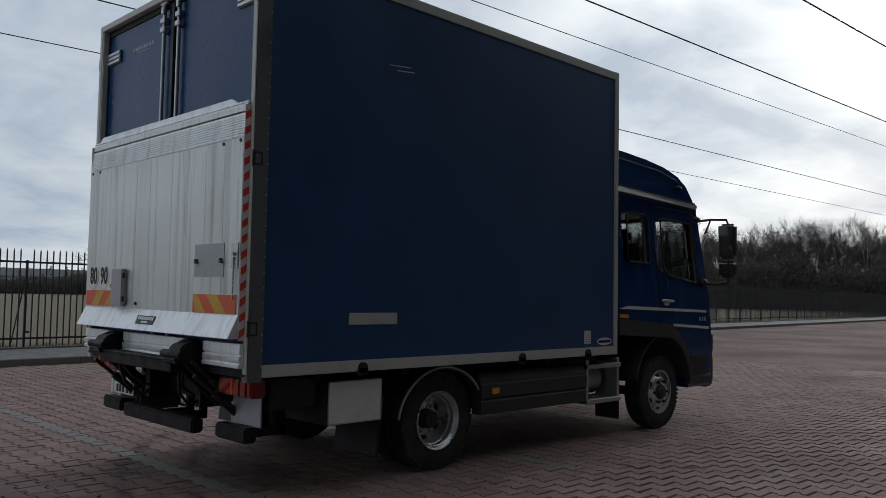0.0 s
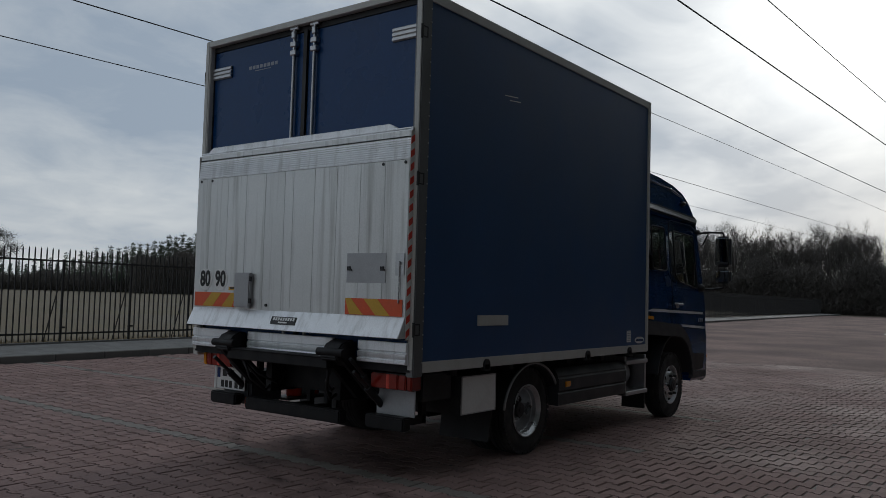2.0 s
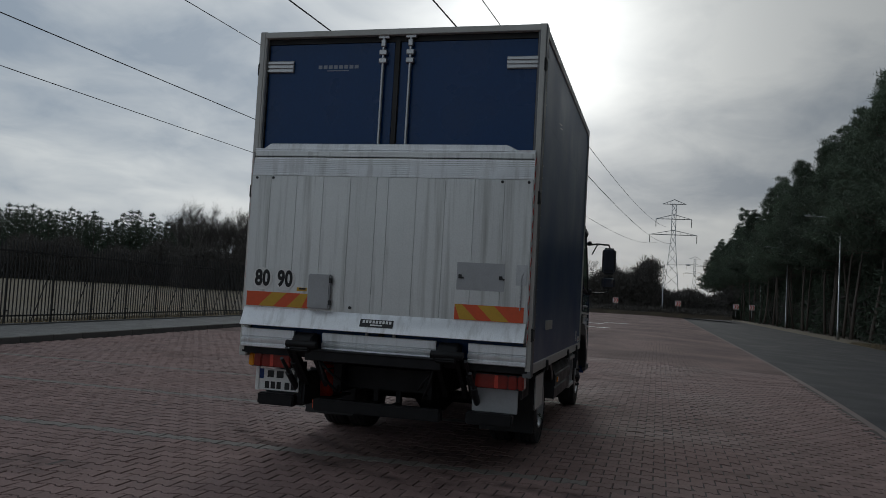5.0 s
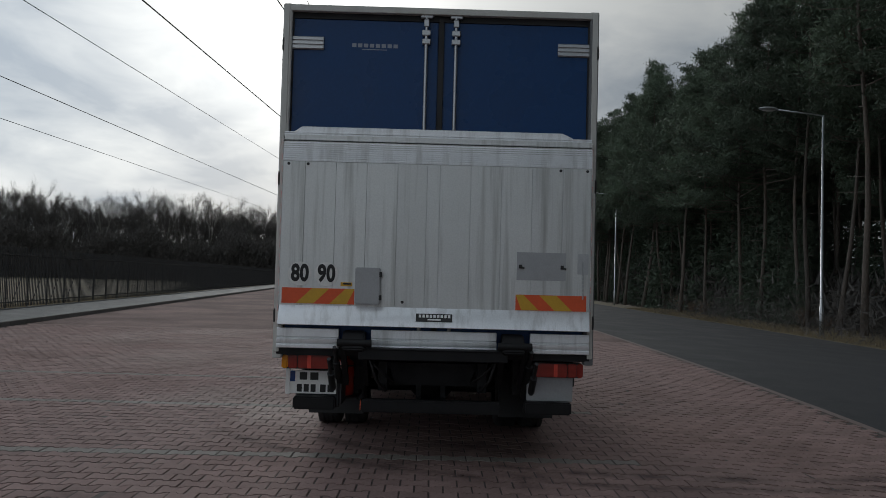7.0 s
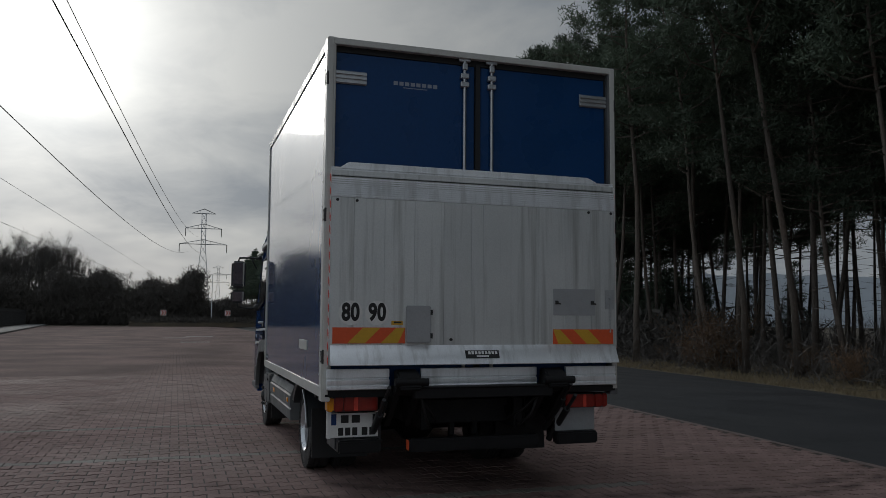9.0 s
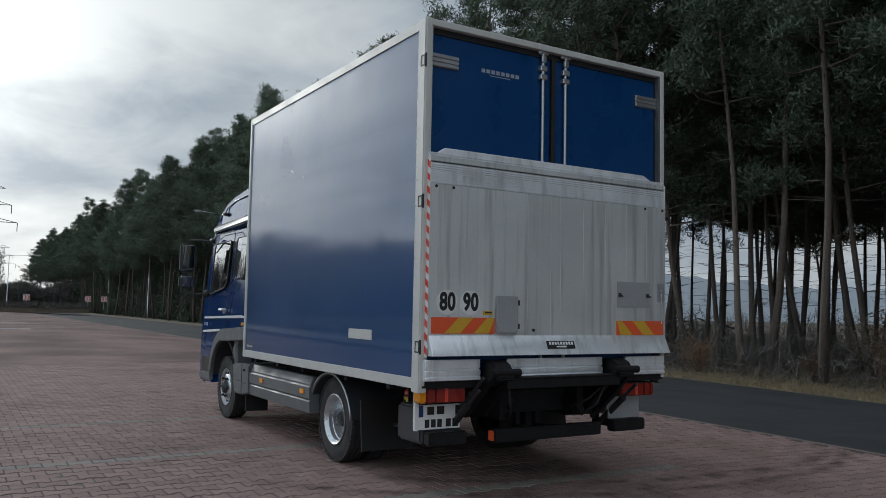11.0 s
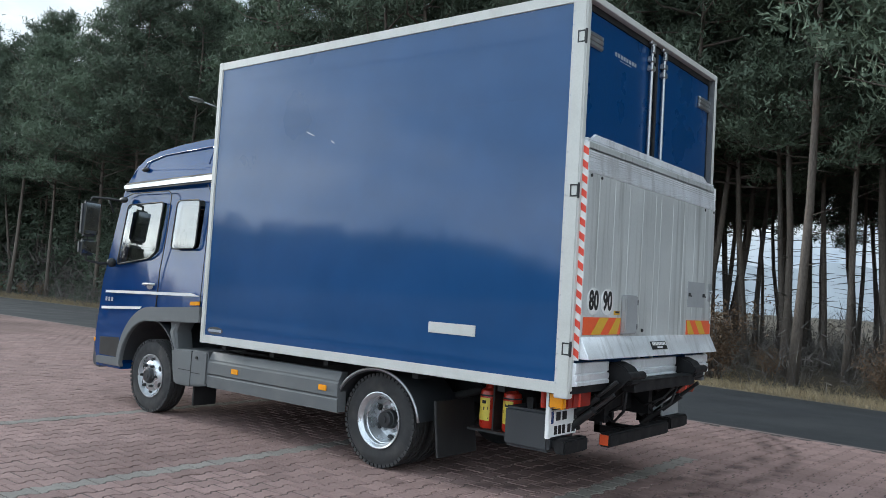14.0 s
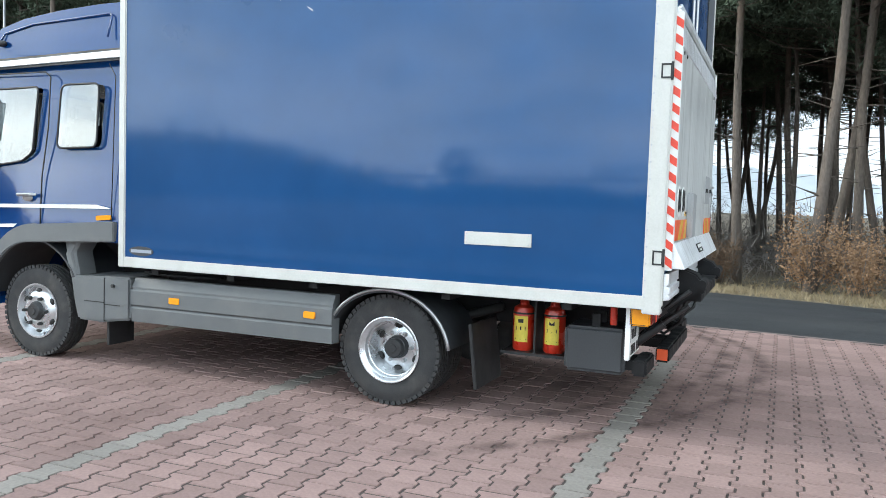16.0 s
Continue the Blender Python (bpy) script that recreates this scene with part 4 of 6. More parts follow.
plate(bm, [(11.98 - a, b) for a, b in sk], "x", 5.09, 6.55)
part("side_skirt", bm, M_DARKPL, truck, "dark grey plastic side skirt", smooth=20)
box_part("side_marker", (5.21, 5.30, 4.80, 4.818, 0.56, 0.61), M_AMBER, truck, 0.004, "amber side marker")
bm = bmesh.new()
for z in (0.36, 0.69):
    bx(bm, 6.58, 7.14, 4.82, 5.10, z, z + 0.045)
for x in (6.58, 7.10):
    bx(bm, x, x + 0.04, 4.84, 5.10, 0.36, 0.78)
soften(bm, 0.006, 1)
part("side_step", bm, M_STEEL, truck, "worn metal side steps")
bm = bmesh.new()
rod(bm, (6.60, 5.14, 0.56), (7.05, 5.14, 0.56), 0.15, n=24)
part("air_tank", bm, M_STEEL, truck, "grey air tank")
box_part("rear_toolbox", (3.10, 3.46, 4.84, 5.25, 0.60, 0.80), M_BLACK, truck, 0.008)
# extinguishers and black locker on the offside
for x in (3.832, 3.617):
    bm = bmesh.new()
    lathe(bm, [(0.425, 0.0), (0.425, 0.066), (0.44, 0.074), (0.68, 0.074), (0.715, 0.066), (0.735, 0.035), (0.76, 0.03), (0.775, 0.0)], (x, 6.74, 0), "z", 24)
    ex = part("fire_extinguisher", bm, M_EXT, truck, "red fire extinguisher with a yellow label")
    bm = bmesh.new()
    for k in range(8):
        a0, a1 = radians(48 + 10 * k), radians(58 + 10 * k)
        vs = [bm.verts.new((x + 0.0752 * math.cos(a), 6.74 + 0.0752 * math.sin(a), z)) for a, z in ((a0, 0.485), (a1, 0.485), (a1, 0.66), (a0, 0.66))]
        bm.faces.new(vs)
    bmesh.ops.recalc_face_normals(bm, faces=bm.faces)
    lb = part("label", bm, mat("yellow_label", (0.85, 0.68, 0.10), 0.4, var=0.1, scale=20), ex, "yellow printed label")
    bm = bmesh.new()
    for z0, z1, w in ((0.565, 0.590, 26), (0.615, 0.64, 14), (0.50, 0.508, 30)):
        vs = [bm.verts.new((x + 0.076 * math.cos(a), 6.74 + 0.076 * math.sin(a), z)) for a, z in ((radians(90 - w), z0), (radians(90), z0), (radians(90 + w), z0), (radians(90 + w), z1), (radians(90), z1), (radians(90 - w), z1))]
        bm.faces.new(vs)
    loose(part("label_mark", bm, M_INK, lb, smooth=0), "label_mark")
    bm = bmesh.new()
    lathe(bm, [(0.672, 0.0755), (0.684, 0.0765), (0.684, 0.0)], (x, 6.74, 0), "z", 24)
    part("strap", bm, M_BLACK, ex)
    bm = bmesh.new()
    rod(bm, (x, 6.74, 0.77), (x, 6.74, 0.80), 0.022, n=10)
    part("valve", bm, M_BLACK, ex)
bm = bmesh.new()
bx(bm, 3.44, 3.95, 6.62, 6.86, 0.405, 0.425)
bx(bm, 3.718, 3.732, 6.64, 6.84, 0.42, 0.80)
part("extinguisher_tray", bm, M_BLACK, truck)
bm = bmesh.new()
bx(bm, 3.085, 3.462, 6.72, 7.085, 0.388, 0.672)
soften(bm, 0.022, 3)
part("black_locker", bm, M_DARKPL, truck, "black plastic locker box")
bm = bmesh.new()
rod(bm, (3.17, 7.03, 0.69), (3.17, 7.03, 0.80), 0.022, n=12)
part("small_cylinder", bm, M_EXT, truck)

# ---- cab ----
TUM = lambda z: max(0.0, z - 1.35) * 0.055 + max(0.0, z - 2.45) * 0.20
arch = [(7.95 + 0.55 * math.cos(a), 0.42 + 0.585 * math.sin(a)) for a in np.linspace(radians(100), radians(4), 14)]
PROFILE = [(7.03, 1.0), (7.70, 1.0)] + arch + [(8.44, 0.40), (8.98, 0.40), (9.045, 0.62), (9.045, 0.78), (9.01, 1.10), (8.985, 1.34), (8.93, 1.60), (8.80, 2.20), (8.755, 2.40), (8.70, 2.50), (8.60, 2.65), (8.46, 2.75), (8.22, 2.82), (7.85, 2.87), (7.4, 2.90), (7.03, 2.905)]


def lean_in(bm):
    for v in bm.verts:
        v.co.y += -math.copysign(TUM(v.co.z), v.co.y - CY)
        if v.co.x > 8.6 and abs(v.co.y - CY) > 0.6:
            v.co.x -= 0.10 * (abs(v.co.y - CY) - 0.6) ** 2


def solid(name, pts, y0, y1, bevel=0.0, lean=True):
    bm = bmesh.new()
    plate(bm, pts, "y", y0, y1)
    if bevel:
        es = [e for e in bm.edges if abs(e.verts[0].co.y - e.verts[1].co.y) < 1e-6 and e.verts[0].co.z + e.verts[1].co.z > 2.2]
        bmesh.ops.bevel(bm, geom=es, offset=bevel, segments=4, affect="EDGES", clamp_overlap=True)
    if lean:
        lean_in(bm)
    return part(name, bm, M_PAINT, None)


def rounded(pts, r, n=4):
    out = []
    for i, p in enumerate(pts):
        p, a, b = Vector(p), Vector(pts[i - 1]), Vector(pts[(i + 1) % len(pts)])
        u, v = p + (a - p).normalized() * r, p + (b - p).normalized() * r
        for k in range(n + 1):
            t = k / n
            out.append(tuple(u * (1 - t) ** 2 + p * 2 * t * (1 - t) + v * t ** 2))
    return out


WIN_F = rounded([(8.615, 2.215), (7.93, 2.235), (7.965, 1.70), (8.08, 1.625), (8.70, 1.545)], 0.045)
WIN_R = rounded([(7.675, 2.245), (7.275, 2.25), (7.275, 1.745), (7.70, 1.735)], 0.06)
cab = solid("cab_shell", PROFILE, CY - 1.178, CY + 1.178, 0.055)
cut = [solid("inner", [(7.11, 1.12), (8.84, 1.12), (8.86, 1.40), (8.66, 2.30), (7.11, 2.34)], CY - 1.10, CY + 1.10),
       solid("cut_front", WIN_F, CY - 1.5, CY + 1.5, lean=False), solid("cut_rear", WIN_R, CY - 1.5, CY + 1.5, lean=False),
       solid("cut_screen", [(9.3, 1.48), (8.75, 1.48), (8.60, 2.28), (9.2, 2.28)], CY - 1.0, CY + 1.0, lean=False)]
for c in cut:
    m = cab.modifiers.new("cut", "BOOLEAN")
    m.operation, m.object, m.solver = "DIFFERENCE", c, "EXACT"
me = bpy.data.meshes.new_from_object(cab.evaluated_get(bpy.context.evaluated_depsgraph_get()))
cab.modifiers.clear()
cab.data = me
for p in me.polygons:
    p.use_smooth = True
me.set_sharp_from_angle(angle=radians(30))
me.materials.clear()
me.materials.append(M_PAINT)
for c in cut:
    bpy.data.objects.remove(c)
attach(cab, truck)
tagged(cab, "glossy dark blue crew cab with a high roof")


def on_side(pts, s, out):
    """Points (x, z) of a side view laid on the cab's flank."""
    return [(x, CY + s * (1.178 - TUM(z) + out), z) for x, z in pts]


def flank(name, pts, s, out, thick, material, parent, label="", bevel=0.0):
    """A flat piece with the outline pts (x, z) set on the flank of the cab."""
    bm = bmesh.new()
    a = [bm.verts.new(p) for p in on_side(pts, s, out)]
    b = [bm.verts.new(p) for p in on_side(pts, s, out - thick)]
    fs = [bm.faces.new(a), bm.faces.new(b)]
    for i in range(len(pts)):
        j = (i + 1) % len(pts)
        fs.append(bm.faces.new((a[i], a[j], b[j], b[i])))
    bmesh.ops.recalc_face_normals(bm, faces=fs)
    if bevel:
        soften(bm, bevel, 2, 40)
    return part(name, bm, material, parent, label)


for s in (1, -1):
    for w, nm in ((WIN_F, "door_window"), (WIN_R, "rear_window")):
        g = flank(nm, w, s, 0.001, 0.005, M_GLASS, cab, "tinted cab side window")
        bm = bmesh.new()
        loop = on_side(w, s, 0.0)
        pipe(bm, loop + loop[:2], 0.009, 6)
        part("window_seal", bm, M_SEAL, g)
    # door shut line
    bm = bmesh.new()
    pipe(bm, on_side([(8.70, 2.30), (8.55, 2.345), (7.86, 2.355), (7.80, 2.31), (7.80, 1.9), (7.845, 1.5), (7.86, 1.02)], s, 0.0005), 0.006, 5)
    pipe(bm, on_side([(7.18, 2.40), (7.11, 2.30), (7.10, 1.02)], s, 0.0005), 0.004, 5)
    part("door_gap", bm, M_SEAL, cab)
    # drip moulding under the high roof
    flank("roof_moulding", [(8.715, 2.395), (8.73, 2.44), (7.05, 2.505), (7.05, 2.445)], s, 0.022, 0.03, M_STEEL, cab, "silver drip moulding", 0.004)
    flank("moulding_gap", [(8.72, 2.375), (8.72, 2.395), (7.05, 2.445), (7.05, 2.425)], s, 0.012, 0.02, M_SEAL, cab)
    flank("moulding_gap", [(8.715, 2.44), (8.70, 2.465), (7.05, 2.525), (7.05, 2.505)], s, 0.012, 0.02, M_SEAL, cab)
    bm = bmesh.new()
    pipe(bm, on_side([(8.45, 2.615), (8.40, 2.70), (8.10, 2.765), (7.27, 2.815), (7.24, 2.79), (7.245, 2.62)], s, 0.002), 0.008, 6)
    part("roof_crease", bm, M_PAINT, cab)
    bm = bmesh.new()
    bmesh.ops.create_uvsphere(bm, u_segments=14, v_segments=8, radius=1, matrix=Matrix.Translation((8.42, CY + s * (1.178 - TUM(2.61)), 2.615)) @ Matrix.Diagonal((0.055, 0.03, 0.026, 1)))
    part("roof_marker", bm, M_BLACK, cab, "small dark roof marker lamp")
    # pale stripes, lettering bars, handle, amber repeater
    flank("stripe", [(8.87, 1.222), (8.87, 1.250), (7.25, 1.292), (7.10, 1.268), (7.12, 1.262)], s, 0.003, 0.004, M_WHITE, cab, "pale stripe along the door")
    flank("stripe", [(8.93, 1.035), (8.93, 1.065), (8.12, 1.105), (8.16, 1.075)], s, 0.003, 0.004, M_WHITE, cab)
    bm = bmesh.new()
    for k in range(3):
        v = on_side([(8.86 - 0.06 * k, 1.13), (8.86 - 0.06 * k, 1.175), (8.82 - 0.06 * k, 1.175), (8.82 - 0.06 * k, 1.13)], s, 0.003)
        bm.faces.new([bm.verts.new(p) for p in v])
    loose(part("model_lettering", bm, M_GREYINK, cab, smooth=0), "model_lettering")
    bm = bmesh.new()
    pipe(bm, [(8.09, CY + s * 1.178, 1.345), (8.07, CY + s * 1.215, 1.348), (7.93, CY + s * 1.215, 1.352), (7.91, CY + s * 1.178, 1.352)], 0.014, 8)
    bmesh.ops.create_uvsphere(bm, u_segments=12, v_segments=8, radius=1, matrix=Matrix.Translation((8.0, CY + s * 1.176, 1.325)) @ Matrix.Diagonal((0.06, 0.008, 0.03, 1)))
    part("door_handle", bm, M_STEEL, cab, "grey door handle")
    flank("side_repeater", rounded([(7.24, 1.168), (7.24, 1.205), (7.10, 1.215), (7.09, 1.178)], 0.01), s, 0.014, 0.016, M_AMBER, cab, "amber side repeater")
    # wheel arch moulding, with the darker base colour on the kerb side
    a0 = np.linspace(radians(92), radians(6), 18)
    outer = [(7.90 + 0.62 * math.cos(a), 0.45 + 0.665 * math.sin(a)) for a in a0]
    inner = [(7.95 + 0.50 * math.cos(a), 0.42 + 0.54 * math.sin(a)) for a in a0[::-1]]
    pts = [(7.045, 1.165)] + outer + [(8.93, 0.51), (8.93, 0.43), (8.42, 0.43)] + inner + [(7.045, 1.005)]
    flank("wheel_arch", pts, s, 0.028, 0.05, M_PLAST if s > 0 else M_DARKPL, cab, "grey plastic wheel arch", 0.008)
    # black plate stands in for the shaded hollow of the step well
    flank("step_well", [(8.50, 0.52), (8.90, 0.53), (8.92, 0.72), (8.52, 0.74)], s, 0.003, 0.02, M_INK, cab)
    # mirrors on their bracket
    q = lambda o: CY + s * (1.178 + o)
    bm = bmesh.new()
    pipe(bm, [(8.66, q(-0.03), 2.25), (8.78, q(0.10), 2.275), (8.84, q(0.26), 2.27), (8.85, q(0.28), 2.2)], 0.014, 8)
    pipe(bm, [(8.80, q(0.0), 1.55), (8.83, q(0.13), 1.545), (8.86, q(0.27), 1.57), (8.85, q(0.28), 1.66)], 0.014, 8)
    pipe(bm, [(8.85, q(0.28), 2.22), (8.85, q(0.28), 1.62)], 0.010, 6)
    pipe(bm, [(8.78, q(0.10), 2.27), (8.80, q(0.02), 2.12)], 0.010, 6)
    arm = part("mirror_arm", bm, M_BLACK, cab, "black mirror bracket")
    for z0, z1, dx in ((1.83, 2.225, 0.0), (1.62, 1.805, 0.01)):
        bm = bmesh.new()
        y0, y1 = sorted((q(0.17), q(0.37)))
        bx(bm, 8.80 + dx, 8.90 + dx, y0, y1, z0, z1)
        soften(bm, 0.035, 3)
        h = part("mirror_housing", bm, M_DARKPL, arm, "black mirror housing")
        bm = bmesh.new()
        zc = (z0 + z1) / 2
        bx(bm, -0.006, 0.004, y0 + 0.02, y1 - 0.02, z0 + 0.025 - zc, z1 - 0.025 - zc, m=Matrix.Translation((8.797 + dx, 0, zc)) @ Matrix.Rotation(radians(-4), 4, "Y"))
        soften(bm, 0.003, 1)
        m_ = part("mirror_glass", bm, M_MIRROR, arm, "mirror glass")
    bm = bmesh.new()
    bmesh.ops.create_uvsphere(bm, u_segments=14, v_segments=10, radius=1, matrix=Matrix.Translation((8.66, q(-0.01), 2.27)) @ Matrix.Diagonal((0.07, 0.035, 0.035, 1)))
    bmesh.ops.create_uvsphere(bm, u_segments=14, v_segments=10, radius=1, matrix=Matrix.Translation((8.80, q(0.0), 1.56)) @ Matrix.Diagonal((0.05, 0.05, 0.05, 1)))
    loose(part("mirror_foot", bm, M_BLACK, arm), "mirror_foot")
# windscreen, visor edge, bumper, headlamps, step
bm = bmesh.new()
bx(bm, -0.004, 0.004, -0.99, 0.99, -0.41, 0.41, m=Matrix.Translation((8.815, CY, 1.885)) @ Matrix.Rotation(radians(-12.0), 4, "Y"))
part("windscreen", bm, M_GLASS, cab, "large windscreen")
bm = bmesh.new()
plate(bm, [(8.93, 0.37), (9.055, 0.38), (9.085, 0.45), (9.085, 0.72), (9.05, 0.74), (8.93, 0.60)], "y", CY - 1.16, CY + 1.16)
soften(bm, 0.03, 3)
bump = part("front_bumper", bm, M_DARKPL, truck, "dark plastic front bumper")
for s in (1, -1):
    bm = bmesh.new()
    y0, y1 = sorted((CY + s * 0.75, CY + s * 1.165))
    bx(bm, 8.96, 9.075, y0, y1, 0.76, 0.99)
    soften(bm, 0.02, 2)
    part("headlamp", bm, M_BLACK, truck, "dark headlamp unit")
    bm = bmesh.new()
    bmesh.ops.create_uvsphere(bm, u_segments=12, v_segments=8, radius=1, matrix=Matrix.Translation((9.06, CY + s * 1.13, 0.68)) @ Matrix.Diagonal((0.035, 0.04, 0.04, 1)))
    part("corner_marker", bm, M_AMBER, bump)
# dark liners in the front wheel arches
for s in (1, -1):
    liner = [(7.95 + 0.535 * math.cos(a), 0.42 + 0.570 * math.sin(a)) for a in np.linspace(radians(168), radians(8), 20)]
    back = [(7.95 + 0.520 * math.cos(a), 0.42 + 0.555 * math.sin(a)) for a in np.linspace(radians(8), radians(168), 20)]
    bm = bmesh.new()
    plate(bm, liner + back, "y", *sorted((CY + s * 0.62, CY + s * 1.17)))
    part("wheel_housing", bm, M_DARKPL, truck)
# cab interior
for s in (1, -1):
    bm = bmesh.new()
    for x in (7.95, 7.30):
        y = CY + s * 0.60
        bx(bm, x, x + 0.45, y - 0.24, y + 0.24, 1.12, 1.42)
        bx(bm, x, x + 0.12, y - 0.24, y + 0.24, 1.42, 1.98)
        bx(bm, x + 0.01, x + 0.10, y - 0.13, y + 0.13, 1.98, 2.14)
    soften(bm, 0.04, 2)
    part("cab_seat", bm, M_SEAT, truck, "dark cloth cab seats")
bm = bmesh.new()
ring = [(8.50 + 0.09 * math.sin(a), CY + 0.60 + 0.22 * math.cos(a), 1.58 + 0.18 * math.sin(a)) for a in np.linspace(0, 2 * math.pi, 25)]
pipe(bm, ring, 0.015, 6)
rod(bm, (8.50, CY + 0.6, 1.58), (8.72, CY + 0.6, 1.35), 0.03, n=8)
bx(bm, 8.62, 8.86, CY - 1.05, CY + 1.05, 1.2, 1.5)
part("dashboard", bm, M_SEAT, truck)

# ---- fence along the footway ----
M_IRON = mat("black_iron", (0.016, 0.016, 0.017), 0.6, var=0.3, scale=6, fine=80, stain=((0.06, 0.035, 0.02), 5, 0.35))
FENCE = Matrix.Translation((0, 17.9, 0.03)) @ LEAN
PITCH, BAY = 0.134, 1.742


def picket_bm():
    bm = bmesh.new()
    bx(bm, -0.011, 0.011, -0.011, 0.011, 0.11, 2.08)
    top = bmesh.ops.create_cone(bm, segments=4, radius1=0.015, radius2=0.002, depth=0.05, matrix=Matrix.Translation((0, 0, 2.105)) @ Matrix.Rotation(radians(45), 4, "Z"))
    return bm


picket_mesh = post_mesh = stay_mesh = rail_mesh = None
for b in range(23):
    bay = thing("iron_fence", FENCE @ Vector((-8 + b * BAY, 0, 0)), "black iron picket fence panel with a leaning stay", "fence", "fence panels along the footway")
    bay.matrix_basis = FENCE @ Matrix.Translation((-8 + b * BAY, 0, 0))
    if rail_mesh is None:
        bm = bmesh.new(); bx(bm, 0, BAY, -0.02, 0.02, 1.83, 1.87)
        ob = part("rail", bm, M_IRON, None); rail_mesh = ob.data; ob.parent = bay
        o = new("rail", rail_mesh); o.parent = bay; o.location.z = -1.58
        bm = bmesh.new(); bx(bm, -0.022, 0.022, -0.022, 0.022, -0.05, 1.89); soften(bm, 0.004, 1)
        ob = part("post", bm, M_IRON, None); post_mesh = ob.data; ob.parent = bay
        bm = bmesh.new(); pipe(bm, [(0.03, 0.02, 1.75), (-0.06, 0.55, 0.0)], 0.014, 6); bx(bm, -0.02, 0.1, -0.01, 0.03, 0.38, 0.42)
        ob = part("stay", bm, M_IRON, None); stay_mesh = ob.data; ob.parent = bay
        ob = part("picket", picket_bm(), M_IRON, None, smooth=0); picket_mesh = ob.data; ob.parent = bay
        ob.location.x = PITCH
    else:
        for nme, me in (("rail", rail_mesh), ("post", post_mesh), ("stay", stay_mesh)):
            new(nme, me).parent = bay
        o = new("rail", rail_mesh); o.parent = bay; o.location.z = -1.58
        o = new("picket", picket_mesh); o.parent = bay; o.location.x = PITCH
    for k in range(2, 13):
        o = new("picket", picket_mesh)
        o.parent = bay
        o.location = (k * PITCH, 0, 0)
# the same fence running on into the distance
bm = bmesh.new()
for k in range(int(95 / PITCH)):
    x = -8 + 23 * BAY + k * PITCH
    vs = bx(bm, x - 0.011, x + 0.011, -0.011, 0.011, 0.11, 2.12, m=FENCE)
    if k % 13 == 0:
        bx(bm, x - 0.025, x + 0.025, -0.025, 0.025, -0.05, 1.89, m=FENCE)
for z in (1.83, 0.26):
    bx(bm, -8 + 23 * BAY, 126, -0.02, 0.02, z, z + 0.045, m=FENCE)
tagged(part("far_fence", bm, M_IRON, smooth=0), "black iron picket fence running into the distance", "fence", kind="stuff")


# ---- street lamps, wires, pylons ----
def street_lamp(x, y, z, turn=0.0, h=9.05, reach=2.1, label="grey steel street lamp with a long side arm"):
    t = thing("street_lamp", (x, y, z), label, "street lamp", "street lamps along the road")
    bm = bmesh.new()
    pipe(bm, [(x, y, z - 0.2), (x, y, z + 1.2), (x, y, z + 1.22), (x, y, z + h)], [0.09, 0.085, 0.065, 0.045], 10)
    part("pole", bm, M_STEEL, t)
    w = Vector((math.cos(turn), math.sin(turn), 0))
    p = Vector((x, y, z + h))
    bm = bmesh.new()
    pipe(bm, [p - Vector((0, 0, 0.03)), p + w * 0.4 + Vector((0, 0, 0.02)), p + w * reach + Vector((0, 0, 0.14))], 0.03, 8)
    part("arm", bm, M_STEEL, t)
    bm = bmesh.new()
    q = p + w * (reach + 0.28) + Vector((0, 0, 0.15))
    bmesh.ops.create_uvsphere(bm, u_segments=16, v_segments=10, radius=1, matrix=Matrix.Translation(q) @ Matrix.Rotation(turn, 4, "Z") @ Matrix.Diagonal((0.42, 0.15, 0.085, 1)))
    head = part("lamp_head", bm, M_STEEL, t, "pale oval lamp head")
    bm = bmesh.new()
    bmesh.ops.create_uvsphere(bm, u_segments=14, v_segments=8, radius=1, matrix=Matrix.Translation(q - Vector((0, 0, 0.05))) @ Matrix.Rotation(turn, 4, "Z") @ Matrix.Diagonal((0.30, 0.11, 0.06, 1)))
    part("lens", bm, M_WHITE, head)
    return t


for x, y, z, h in ((29.3, -9.85, -0.52, 9.05), (68.0, -10.2, -0.45, 9.7), (103.5, -11.3, -0.45, 9.7), (141, -12.6, -0.45, 9.7)):
    street_lamp(x, y, z, radians(96), h)
street_lamp(122, 3.2, -0.05, radians(-90), 7.6, 3.2)


